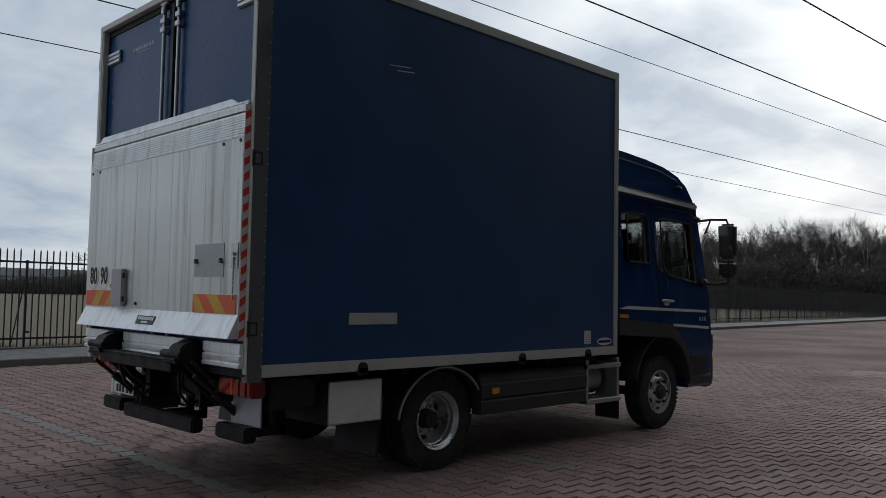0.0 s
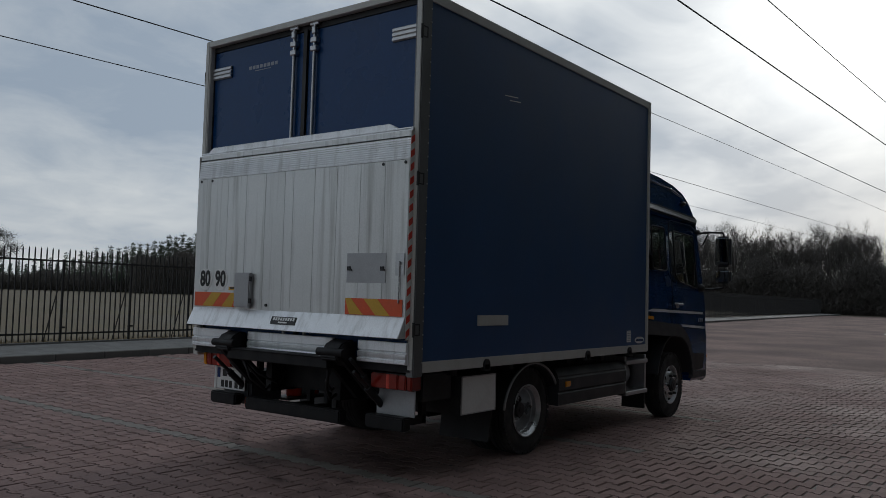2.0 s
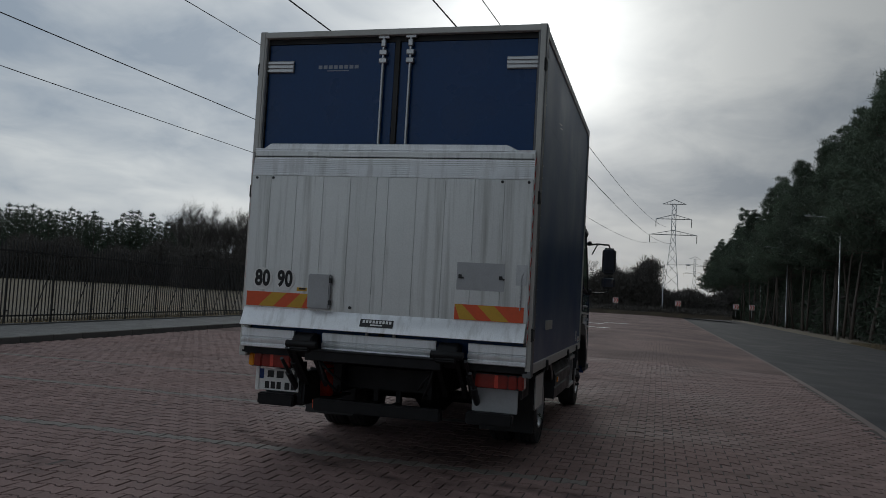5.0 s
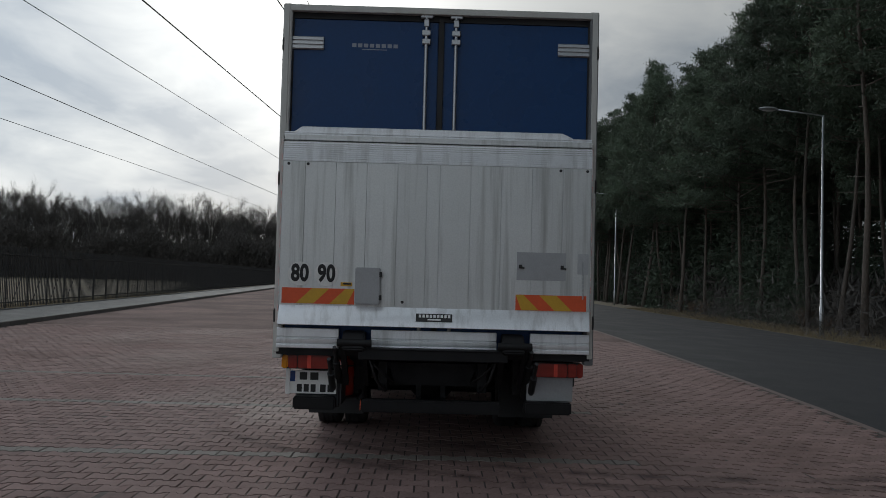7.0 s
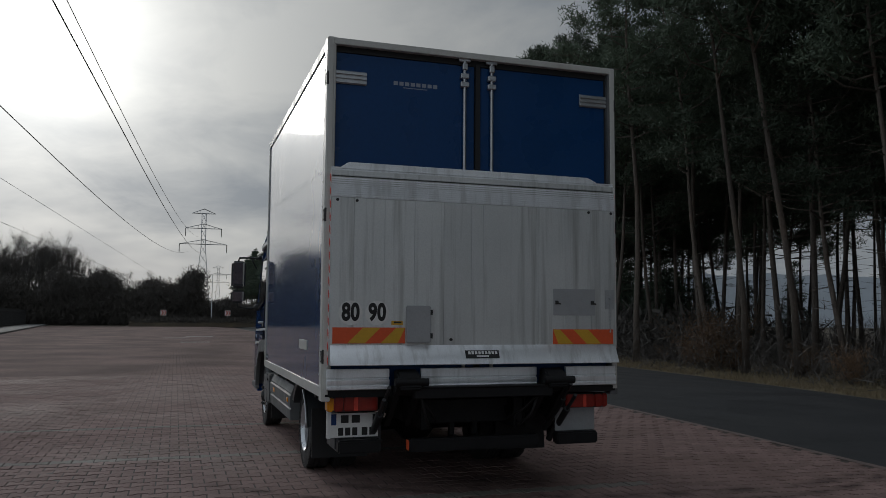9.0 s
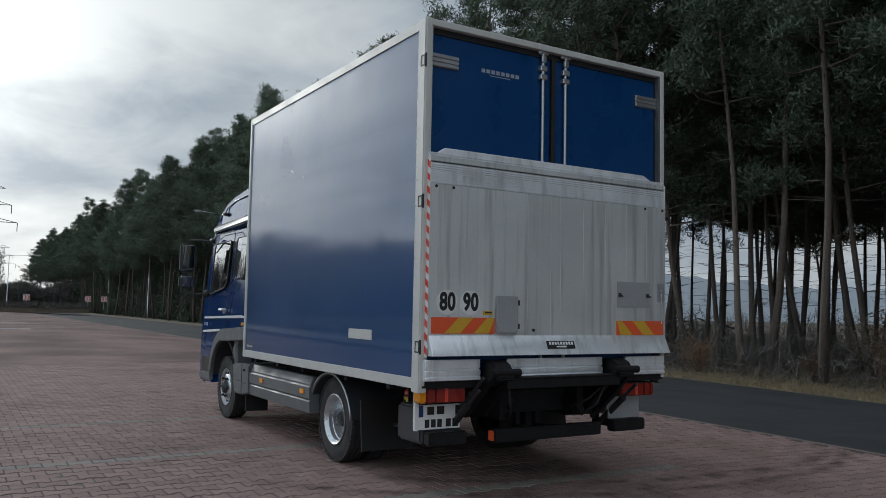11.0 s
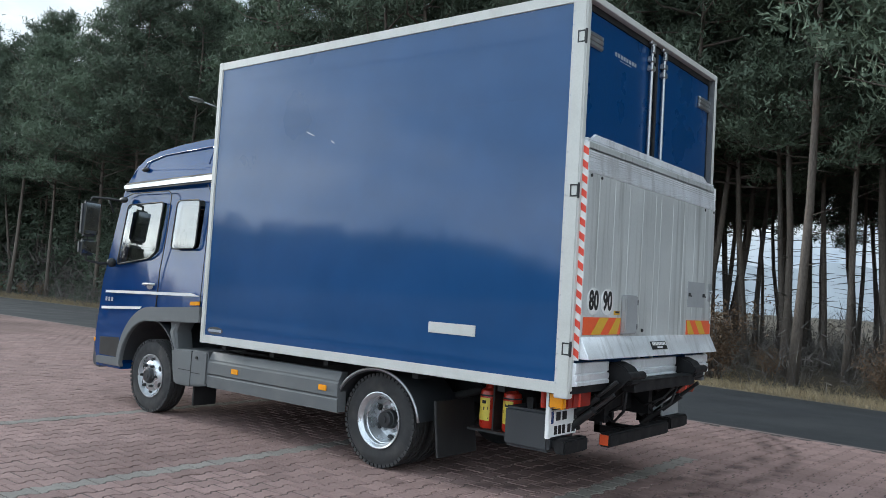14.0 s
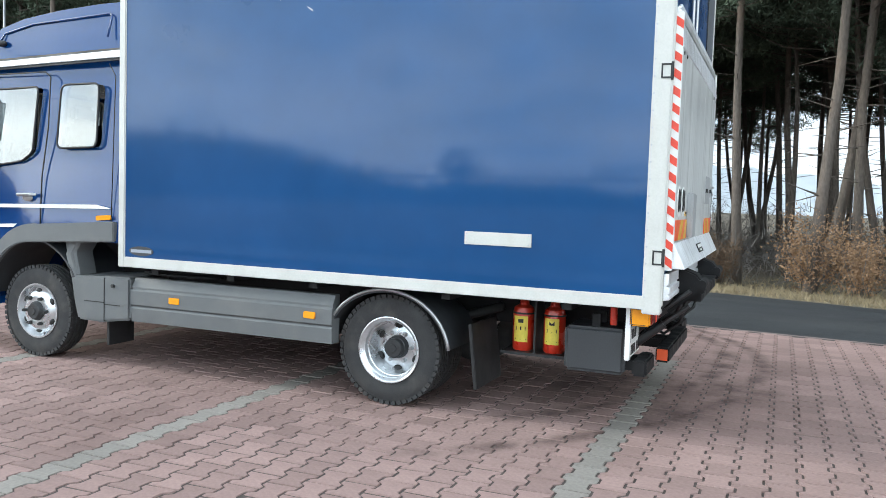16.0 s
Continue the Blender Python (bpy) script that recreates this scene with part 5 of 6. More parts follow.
def pylon(x, y, h, label):
    t = thing("pylon", (x, y, 0), label, "pylon", "power line pylons")
    k = h / 40.6
    bm = bmesh.new()
    w = lambda z: (3.1 - 2.35 * min(1, z / 27)) * k
    levels = [0, 4.5, 9, 13, 17, 20.5, 24, 27, 30, 33, 36, 39]
    for a, b in zip(levels, levels[1:]):
        wa, wb = w(a), w(b)
        for sx, sy in ((1, 1), (1, -1), (-1, 1), (-1, -1)):
            rod(bm, (x + sx * wa, y + sy * wa, a * k), (x + sx * wb, y + sy * wb, b * k), 0.11 * k, n=4)
        for s in (1, -1):
            for u in (1, -1):
                rod(bm, (x + s * wa, y - u * wa, a * k), (x + s * wb, y + u * wb, b * k), 0.06 * k, n=3)
                rod(bm, (x - u * wa, y + s * wa, a * k), (x + u * wb, y + s * wb, b * k), 0.06 * k, n=3)
    part("tower", bm, M_STEEL, t, "grey lattice steel tower")
    for z, half in ((27.6, 8.3), (33.4, 6.3), (38.9, 4.2)):
        bm = bmesh.new()
        for s in (1, -1):
            for xo in (-0.5, 0.5):
                rod(bm, (x + xo, y, z * k), (x, y + s * half * k, z * k), 0.11 * k, n=4)
                rod(bm, (x + xo, y, (z + 1.7) * k), (x, y + s * half * k, z * k), 0.09 * k, n=4)
            for f in (0.3, 0.6):
                rod(bm, (x, y + s * half * f * k, z * k), (x, y + s * half * f * k, (z + 1.7 * (1 - f)) * k), 0.05 * k, n=3)
        arm = part("cross_arm", bm, M_STEEL, t)
        if z < 38:
            for s in (1, -1):
                bm = bmesh.new()
                rod(bm, (x, y + s * half * k, z * k), (x, y + s * half * k, (z - 2.9) * k), 0.13 * k, n=6)
                part("insulator", bm, M_SEAL, arm)
    return t


pylon(305, -0.6, 40.6, "tall grey lattice pylon carrying the power line")
pylon(640, -22, 40.0, "grey lattice pylon far along the power line")
WIRE = mat("steel_wire", (0.06, 0.06, 0.062), 0.5, metal=0.5, var=0.1)
way, side = Vector((math.cos(radians(-3)), math.sin(radians(-3)), 0)), Vector((math.sin(radians(3)), math.cos(radians(3)), 0))
for hgt, D, end, up in ((15.6, 55.8, 520, 0), (13.9, 40.6, 520, 0), (20.6, 41.0, 520, 0), (12.0, 20.8, 306, 11.5), (12.0, 14.7, 306, 11.5), (18.0, 17.2, 306, 11)):
    pts = []
    for d in np.linspace(-220, end, 60):
        p = way * d + side * D
        pts.append((p.x, p.y, hgt + 1.45 + up * max(0.0, (d - 60) / 246) ** 2 + max(0.0, (-60 - d) / 120) ** 2 * 5))
    bm = bmesh.new()
    pipe(bm, pts, 0.034, 5)
    tagged(part("power_line", bm, WIRE), "thin dark overhead power cable sagging between pylons", "cable", "overhead power cables")

# ---- vegetation ----
M_BARK = mat("pine_bark", (0.118, 0.096, 0.080), 0.95, var=0.4, scale=2.5, fine=25, bump=0.02, rand=0.25, stretch=(1, 1, 0.35), stain=((0.20, 0.125, 0.080), 0.5, 0.5))
M_NEEDLE = mat("pine_needles", (0.098, 0.128, 0.088), 0.75, var=0.3, scale=0.6, fine=5, isl=0.40, rand=0.18, spec=0.3)
M_TWIG = mat("bare_twigs", (0.105, 0.094, 0.086), 0.95, var=0.3, scale=1, fine=20, rand=0.25)
M_BIRCH = mat("birch_bark", (0.21, 0.195, 0.175), 0.9, var=0.4, scale=2, fine=10, rand=0.25, stain=((0.05, 0.045, 0.04), 3, 0.8))
M_DRYLEAF = mat("dry_oak_leaves", (0.180, 0.108, 0.060), 0.8, var=0.25, scale=1.5, fine=9, isl=0.40, rand=0.15)
M_STRAW = mat("dry_straw", (0.235, 0.185, 0.11), 0.9, var=0.25, scale=0.5, fine=9, isl=0.30)
M_BRUSH = mat("dark_brush", (0.095, 0.086, 0.077), 0.95, var=0.3, scale=0.1, fine=2, isl=0.35)


def slivers(rng, centres, count, spread, length, width, up=0.2, flat=1.0):
    """Many thin triangles in clumps round the centres: needle tufts, twigs or leaves."""
    c = np.repeat(np.asarray(centres), count, axis=0)
    n = len(c)
    c = c + rng.normal(0, 1, (n, 3)) * np.array(spread)
    d = rng.normal(0, 1, (n, 3)) * np.array([1, 1, flat])
    d[:, 2] += up
    d /= np.linalg.norm(d, axis=1)[:, None]
    s = np.cross(d, rng.normal(0, 1, (n, 3)))
    s /= np.linalg.norm(s, axis=1)[:, None]
    L = (length * rng.uniform(0.6, 1.3, n))[:, None]
    W = (width * rng.uniform(0.6, 1.3, n))[:, None]
    v = np.stack([c - s * W / 2, c + s * W / 2, c + d * L], axis=1).reshape(-1, 3)
    return v, np.arange(3 * n).reshape(-1, 3)


def raw(name, v, f, material, parent=None, label=""):
    me = bpy.data.meshes.new(name)
    me.vertices.add(len(v)); me.vertices.foreach_set("co", np.asarray(v, np.float32).ravel())
    me.loops.add(f.size); me.loops.foreach_set("vertex_index", f.astype(np.int32).ravel())
    me.polygons.add(len(f)); me.polygons.foreach_set("loop_start", np.arange(0, f.size, f.shape[1], dtype=np.int32))
    me.update(calc_edges=True)
    me.validate()
    me.shade_flat()
    me.materials.append(material)
    ob = new(name, me)
    if parent:
        attach(ob, parent)
    if label:
        tagged(ob, label)
    return ob


def pine(seed, h, clear, width, label, dense=1.0, tuft=(27, 0.25, 0.054)):
    """A Scots pine at the origin: bare trunk, crooked limbs, a broken crown of needle tufts."""
    rng = np.random.default_rng(seed)
    t = thing("pine_tree", (0, 0, 0), label, "tree", "pine trees of the roadside wood")
    bend = rng.normal(0, 0.035 * h, 2)
    line = lambda f: Vector((bend[0] * math.sin(f * 2.4) + 0.12 * math.sin(f * 9 + seed), bend[1] * f * f + 0.12 * math.cos(f * 7 + seed), h * f))
    bm = bmesh.new()
    fs = np.linspace(0, 0.98, 9)
    r0 = 0.0069 * h
    pipe(bm, [line(f) - Vector((0, 0, 0.3 if f == 0 else 0)) for f in fs], [r0 * (1.25 if f == 0 else 1 - 0.86 * f) for f in fs], 8)
    tufts = []
    nl = int(38 * dense)
    for i in range(nl):
        f = clear + (0.985 - clear) * (i + rng.uniform(0, 1)) / nl
        a = i * 2.4 + rng.uniform(-0.5, 0.5)
        u = (f - clear) / (1 - clear)
        reach = width * (0.42 + 0.9 * math.sin(math.pi * min(1, 0.30 + 0.70 * u))) * rng.uniform(0.5, 1.15) * (1 - 0.62 * u)
        p = line(f)
        rise = (rng.uniform(-0.1, 0.45) + 0.55 * u * rng.uniform(0, 1)) * reach
        mid = p + Vector((math.cos(a) * reach * 0.5, math.sin(a) * reach * 0.5, rise * 0.25))
        end = p + Vector((math.cos(a + 0.2) * reach, math.sin(a + 0.2) * reach, rise))
        pipe(bm, [p, mid, end], [0.035 * (1.2 - u * 0.7), 0.026 * (1.1 - u * 0.6), 0.008], 4)
        # side twigs fan out from the outer half and carry flat pads of needles
        for j in range(3 + int(4 * reach / width)):
            g = rng.uniform(0.35, 1.0)
            q = p.lerp(end, g)
            b = a + rng.uniform(-1.2, 1.2)
            L = reach * rng.uniform(0.16, 0.40)
            r = q + Vector((math.cos(b) * L, math.sin(b) * L, L * rng.uniform(-0.1, 1.1)))
            pipe(bm, [q, r], [0.012, 0.004], 3)
            for g in (0.45, 0.8, 1.1):
                c = q.lerp(r, g)
                tufts.append((c.x + rng.normal(0, 0.08), c.y + rng.normal(0, 0.08), c.z + 0.06 + rng.normal(0, 0.07)))
    for i in range(16):
        f = rng.uniform(0.3 * clear, clear)
        a = rng.uniform(0, 6.28)
        p = line(f)
        L = rng.uniform(0.3, 1.4)
        pipe(bm, [p, p + Vector((math.cos(a) * L, math.sin(a) * L, rng.uniform(-0.2, 0.3) * L))], [0.018, 0.005], 3)
    part("trunk", bm, M_BARK, t, smooth=60)
    for i in range(10):
        q = line(0.93 + 0.07 * i / 10)
        tufts.append((q.x + rng.normal(0, 0.2), q.y + rng.normal(0, 0.2), q.z))
    v, f = slivers(rng, tufts, tuft[0], (0.19, 0.19, 0.12), tuft[1], tuft[2], 0.8, 0.8)
    raw("crown", v, f, M_NEEDLE, t)
    return t


PINES = [pine(11, 18.5, 0.48, 2.6, "tall pine with a bare trunk and dark broken crown"),
         pine(12, 17.0, 0.40, 2.9, "broad dark green pine at the edge of the wood", 1.9),
         pine(13, 19.5, 0.55, 2.2, "slender pine with a high narrow crown"),
         pine(14, 16.0, 0.50, 1.9, "thin pine with a sparse high crown", 0.85),
         pine(15, 17.8, 0.33, 3.1, "bushy dark pine branched low on its trunk", 2.1)]


def far_conifer(seed, h, w, label):
    """A conifer for the far woods: whorls of drooping sprays that narrow to a ragged tip."""
    rng = np.random.default_rng(seed)
    t = thing("far_conifer", (0, 0, 0), label, "tree")
    bm = bmesh.new()
    rod(bm, (0, 0, -0.3), (0, 0, h), 0.011 * h, 0.02, n=5)
    part("trunk", bm, M_BARK, t)
    c = []
    for i in range(22):
        u = i / 22
        r = w * (1 - u) ** 0.75 * rng.uniform(0.7, 1.15) + 0.12
        for _ in range(int(4 + 8 * (1 - u))):
            a, k = rng.uniform(0, 6.28), rng.uniform(0.25, 1.0)
            c.append((r * k * math.cos(a), r * k * math.sin(a), h * (0.04 + 0.95 * u) - 0.25 * r * k + rng.normal(0, 0.15)))
    v, f = slivers(rng, c, 13, (0.36, 0.36, 0.2), 0.7, 0.19, 0.1, 0.7)
    raw("crown", v, f, M_NEEDLE, t)
    return t


FAR_PINES = [far_conifer(16, 17.0, 4.0, "dark conifer in the far wood"), far_conifer(17, 18.5, 3.2, "tall dark conifer on the skyline"), far_conifer(18, 16.0, 4.4, "dense dark conifer of the far wood")]
rng = np.random.default_rng(5)
spots = []
# edge row, then the depth of the wood
x = -26.0
while x < 260:
    spots.append((x + rng.uniform(-0.8, 0.8), far_edge(x) - 3.4 + rng.uniform(-1.2, 0.8)))
    x += rng.uniform(2.0, 4.6) if x < 36 else rng.uniform(2.2, 4.2) if x < 110 else rng.uniform(3.5, 6.0)
for row in range(1, 10):
    x = -26.0 + row
    while x < (130 if row < 4 else 90 if row < 6 else 32):
        spots.append((x + rng.uniform(-1.2, 1.2), far_edge(x) - 3.4 - row * 3.2 + rng.uniform(-1.4, 1.4)))
        x += rng.uniform(1.8, 3.5) if x < 45 else rng.uniform(3.2, 5.4)
used = [False] * len(PINES)
for i, (x, y) in enumerate(spots):
    far = x > 40
    k = int(rng.choice([1, 4, 0, 1, 4] if far and y > -17 else [0, 2, 1, 3, 4, 0]))
    sc = rng.uniform(0.96, 1.14) if x > 60 else rng.uniform(0.88, 1.12)
    m = Matrix.Translation((x, y, fall(y) - 0.05)) @ Matrix.Rotation(rng.uniform(0, 6.28), 4, "Z") @ Matrix.Rotation(radians(rng.normal(0, 3.4)), 4, "X")
    if not used[k]:
        used[k] = True
        PINES[k].matrix_basis = m
        t = PINES[k]
    else:
        t = copy_thing(PINES[k], m)
    t.scale = (sc, sc, sc)


def bare_tree(seed, h, label, bark, name="bare_tree", group="bare trees on the skyline", levels=4, spreadk=0.55, stout=1.0):
    """A leafless tree: forking limbs that end in fine twigs."""
    rng = np.random.default_rng(seed)
    t = thing(name, (0, 0, 0), label, "tree", group)
    bm = bmesh.new()
    tips = []

    def grow(p, d, L, r, lev):
        q = p + d * L
        mid = p.lerp(q, 0.5) + Vector(rng.normal(0, 0.04 * L, 3))
        pipe(bm, [p, mid, q], [r, r * 0.85, r * 0.62], 5 if lev > 2 else 3)
        if lev == 0:
            tips.append(tuple(q)); tips.append(tuple(mid))
            return
        for _ in range(3 if lev > 1 else 3):
            e = Vector(rng.normal(0, 1, 3)); e.z *= 0.5
            grow(q if _ else mid, (d + e * spreadk).normalized(), L * rng.uniform(0.55, 0.8), r * 0.55, lev - 1)
    grow(Vector((0, 0, -0.2)), Vector((0, 0, 1)), h * (0.36 if stout == 1 else 0.26), h * 0.010 * stout, levels)
    part("trunk", bm, bark, t, smooth=60)
    v, f = slivers(rng, tips, 6, (0.10 * h / 10, 0.10 * h / 10, 0.12 * h / 10), 0.085 * h, 0.015 * stout * h / 10, 1.7 if stout == 1 else 0.7)
    raw("twig_crown", v, f, M_TWIG, t)
    return t


BARE = [bare_tree(21, 13, "slim leafless birch on the skyline", M_BIRCH, levels=4, spreadk=0.20), bare_tree(22, 12, "leafless grey tree with fine upright twigs", M_TWIG, levels=4, spreadk=0.22), bare_tree(23, 11, "leafless tree with a spreading crown of twigs", M_TWIG, levels=4, spreadk=0.30)]
used = [False] * 3


def put(kinds, flags, k, x, y, z, s):
    m = Matrix.Translation((x, y, z)) @ Matrix.Rotation(rng.uniform(0, 6.28), 4, "Z")
    if not flags[k]:
        flags[k] = True
        kinds[k].matrix_basis = m
        t = kinds[k]
    else:
        t = copy_thing(kinds[k], m)
    t.scale = (s, s, s)
    return t


# the leafless wood beyond the far end of the fence
for az in np.arange(8.5, 34, 0.10):
    d = 152 + rng.uniform(-10, 24)
    put(BARE, used, int(rng.integers(0, 3)), d * math.cos(radians(az)), 3 + d * math.sin(radians(az)), 0, rng.uniform(1.0, 1.32))
for az in np.arange(2.2, 9.0, 0.30):
    d = 190 + rng.uniform(-10, 30)
    put(BARE, used, int(rng.integers(0, 3)), d * math.cos(radians(az)), 3 + d * math.sin(radians(az)), 0, rng.uniform(0.95, 1.25) * (0.75 + 0.03 * az))
# dark conifers across the field, and the dense young ones that close the wood farther along the road
spots_far = []
low = lambda az: 1.0 - 0.60 * min(1.0, max(0.0, (az - 51) / 14))
for az in np.arange(32, 84, 0.45):
    for row in range(3):
        d = 172 + row * 8 + rng.uniform(-6, 6) + max(0, az - 60) * 2.2
        spots_far.append((d * math.cos(radians(az)), 3 + d * math.sin(radians(az)), 0, rng.uniform(0.68, 0.86) * low(az) * (1.0 if row else 0.92)))
for az in np.arange(2, 33, 0.9):
    d = 172 + rng.uniform(-6, 6)
    spots_far.append((d * math.cos(radians(az)), 3 + d * math.sin(radians(az)), 0, rng.uniform(0.42, 0.62) * (0.75 + 0.25 * min(1, az / 10))))
spots_near = []
for i in range(330):
    x, y = 36 + 190 * rng.uniform(0, 1) ** 1.4, -13.0 - rng.gamma(1.6, 3.0)
    spots_near.append((x, y, fall(y) - 0.1, rng.uniform(0.36, 0.72) * min(1.0, 0.45 + (x - 36) / 30)))


def joined(places, name, label):
    """One mesh of stems and one of crowns for trees that nobody could count."""
    top = None
    for part_name, material in (("trunk", M_BARK), ("crown", M_NEEDLE)):
        vs, fs, n = [], [], 0
        for i, (x, y, z, sc) in enumerate(places):
            src = [c for c in FAR_PINES[i % 3].children if c.name.startswith(part_name)][0].data
            src.calc_loop_triangles()
            v = np.empty(3 * len(src.vertices), np.float32); src.vertices.foreach_get("co", v)
            f = np.empty(3 * len(src.loop_triangles), np.int32); src.loop_triangles.foreach_get("vertices", f)
            v, a = v.reshape(-1, 3), rng.uniform(0, 6.28)
            r = np.array([[math.cos(a), -math.sin(a), 0], [math.sin(a), math.cos(a), 0], [0, 0, 1]])
            vs.append(v @ r.T * sc + np.array([x, y, z])); fs.append(f.reshape(-1, 3) + n)
            n += len(v)
        ob = raw(name if top is None else part_name + "s", np.concatenate(vs), np.concatenate(fs), material, top)
        if top is None:
            top = tagged(ob, label, "trees", kind="stuff")
        else:
            tagged(ob, kind="stuff")


joined(spots_far, "far_conifers", "dark conifer wood far across the field")
joined(spots_near, "young_conifers", "dense dark young conifers inside the roadside wood")
for t in FAR_PINES:
    for o in list(t.children):
        bpy.data.objects.remove(o)
    bpy.data.objects.remove(t)
put([bare_tree(31, 8.5, "lone leafless spreading tree in the field", M_TWIG, levels=5, spreadk=0.62, stout=1.6)], [False], 0, 30.5, 77, 0, 1.1)
for x, y, s in ((128, -14, 0.8), (136, -13, 0.7), (150, -9.5, 0.6)):
    put(BARE, used, 2, x, y, -0.4, s)


def thicket(name, az0, az1, d0, d1, height, count, material, label):
    """Undergrowth so dense and far that it reads as a mass."""
    az = np.radians(rng.uniform(az0, az1, count))
    d = rng.uniform(d0, d1, count)
    z = height * rng.beta(1.0, 1.25, count) * (0.75 + 0.25 * np.sin(az * 90) * np.sin(az * 37 + 1))
    c = np.stack([d * np.cos(az), 3 + d * np.sin(az), z], axis=1)
    v, f = slivers(rng, c, 8, (0.6, 0.6, 0.35), 0.85, 0.11, 1.3)
    return tagged(raw(name, v, f, material), label, "undergrowth", kind="stuff")


thicket("undergrowth", 0.5, 34, 132, 152, 9.0, 46000, M_BRUSH, "dark tangled undergrowth below the leafless wood")
thicket("undergrowth", 33, 58, 150, 172, 8.2, 24000, M_BRUSH, "dark undergrowth at the foot of the far conifers")
thicket("undergrowth", 58, 84, 165, 190, 3.6, 14000, M_BRUSH, "low dark hedge line across the field")
thicket("undergrowth", -4.5, 3.0, 175, 200, 6.5, 9000, M_BRUSH, "dark undergrowth beyond the end of the road")


n = 16000
c = np.stack([rng.uniform(30, 135, n), -13.5 - rng.gamma(1.6, 2.4, n), np.zeros(n)], axis=1)
c[:, 2] = -0.5 + 3.6 * rng.beta(1.2, 1.8, n) * np.clip((c[:, 0] - 10) / 42, 0.35, 1)
v, f = slivers(rng, c, 2, (0.4, 0.4, 0.3), 1.1, 0.16, 0.8)
tagged(raw("undergrowth", v, f, M_BRUSH), "dark undergrowth inside the roadside wood", "undergrowth", kind="stuff")


def bush(seed, label):
    rg = np.random.default_rng(seed)
    t = thing("oak_bush", (0, 0, 0), label, "bush", "dry bushes along the wood's edge")
    bm = bmesh.new()
    tips = []
    for i in range(22):
        a, L = rg.uniform(0, 6.28), rg.uniform(0.8, 2.0)
        lean = rg.uniform(0.15, 0.8)
        q = Vector((math.cos(a) * L * lean, math.sin(a) * L * lean, L * 0.9))
        b = Vector((rg.normal(0, 0.12), rg.normal(0, 0.12), -0.05))
        mid = b.lerp(q, 0.5) + Vector(rg.normal(0, 0.08, 3))
        pipe(bm, [b, mid, q], [0.014, 0.010, 0.004], 3)
        for g in np.linspace(0.35, 1.05, 7):
            p = b.lerp(q, g)
            tips.append(tuple(p))
    part("branchwork", bm, M_TWIG, t)
    v, f = slivers(rg, tips, 26, (0.18, 0.18, 0.15), 0.062, 0.045, 0.0)
    raw("leaves", v, f, M_DRYLEAF, t)
    return t


BUSH = [bush(41, "dry brown oak bush still holding its dead leaves"), bush(42, "low rust-brown bush of dead leaves")]
bused = [False, False]
x = -14.0
while x < 60:
    put(BUSH, bused, int(rng.integers(0, 2)), x, far_edge(x) - 3.4 + rng.uniform(-2.4, 0.6), fall(far_edge(x) - 3.4), rng.uniform(0.35, 0.75))
    x += rng.uniform(1.3, 4.2) if x < 12 else rng.uniform(2.5, 7.0)
for x, y, sc in ((8.0, -9.7, 1.25), (8.9, -10.2, 1.0), (0.6, -7.2, 0.85), (1.6, -7.7, 0.95), (22.5, -10.9, 1.2), (24.5, -11.6, 1.0)):
    put(BUSH, bused, int(rng.integers(0, 2)), x, y, fall(y), sc)
# verge of dry grass, and litter under the trees
n = 30000
xs_ = rng.uniform(-25, 60, n)
c = np.stack([xs_, np.array([far_edge(x) for x in xs_]) - 0.1 - rng.gamma(1.6, 1.1, n), np.zeros(n)], axis=1)
c[:, 2] = np.array([fall(y) for y in c[:, 1]]) - 0.05
v, f = slivers(rng, c, 3, (0.05, 0.05, 0.0), 0.17, 0.018, 1.1)
tagged(raw("verge_grass", v, f, M_STRAW), "pale dry grass along the road's edge", "grass", kind="stuff")
n = 20000
c = np.stack([rng.uniform(-22, 50, n), rng.uniform(-42, -8.5, n), np.zeros(n)], axis=1)
c[:, 2] = np.array([fall(y) for y in c[:, 1]]) + 2.4 * rng.beta(0.7, 2.6, n)
v, f = slivers(rng, c, 3, (0.25, 0.25, 0.15), 0.6, 0.024, 0.9)
tagged(raw("wood_litter", v, f, M_TWIG), "brown twigs and litter on the floor of the wood", "litter", kind="stuff")
n = 7000
xs_ = rng.uniform(-12, 50, n)
c = np.stack([xs_, 15.0 + 0.085 * xs_ + rng.uniform(2.55, 4.5, n), np.full(n, 0.02)], axis=1)
v, f = slivers(rng, c, 3, (0.05, 0.05, 0.0), 0.14, 0.018, 1.4)
tagged(raw("fence_grass", v, f, M_STRAW), "short dry grass at the foot of the fence", "grass", kind="stuff")
sheet("verge", BEND[:-1], lambda x: far_edge(x) - 2.6, lambda x: far_edge(x) - 0.005, 3, mat("sandy_verge", (0.15, 0.120, 0.075), 0.95, var=0.3, scale=0.7, fine=20, bump=0.01), "sandy verge with dry grass along the wood", "verge", -0.03)

# ridge added far behind the wood to dim gaps, haze painted in its colour
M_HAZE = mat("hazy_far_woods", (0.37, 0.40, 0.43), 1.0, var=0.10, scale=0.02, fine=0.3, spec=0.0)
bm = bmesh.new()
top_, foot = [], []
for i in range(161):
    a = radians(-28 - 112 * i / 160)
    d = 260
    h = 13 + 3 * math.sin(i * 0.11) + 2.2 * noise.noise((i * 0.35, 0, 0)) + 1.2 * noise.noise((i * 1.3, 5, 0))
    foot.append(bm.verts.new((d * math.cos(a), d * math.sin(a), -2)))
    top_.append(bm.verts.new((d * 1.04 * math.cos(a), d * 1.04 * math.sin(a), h)))
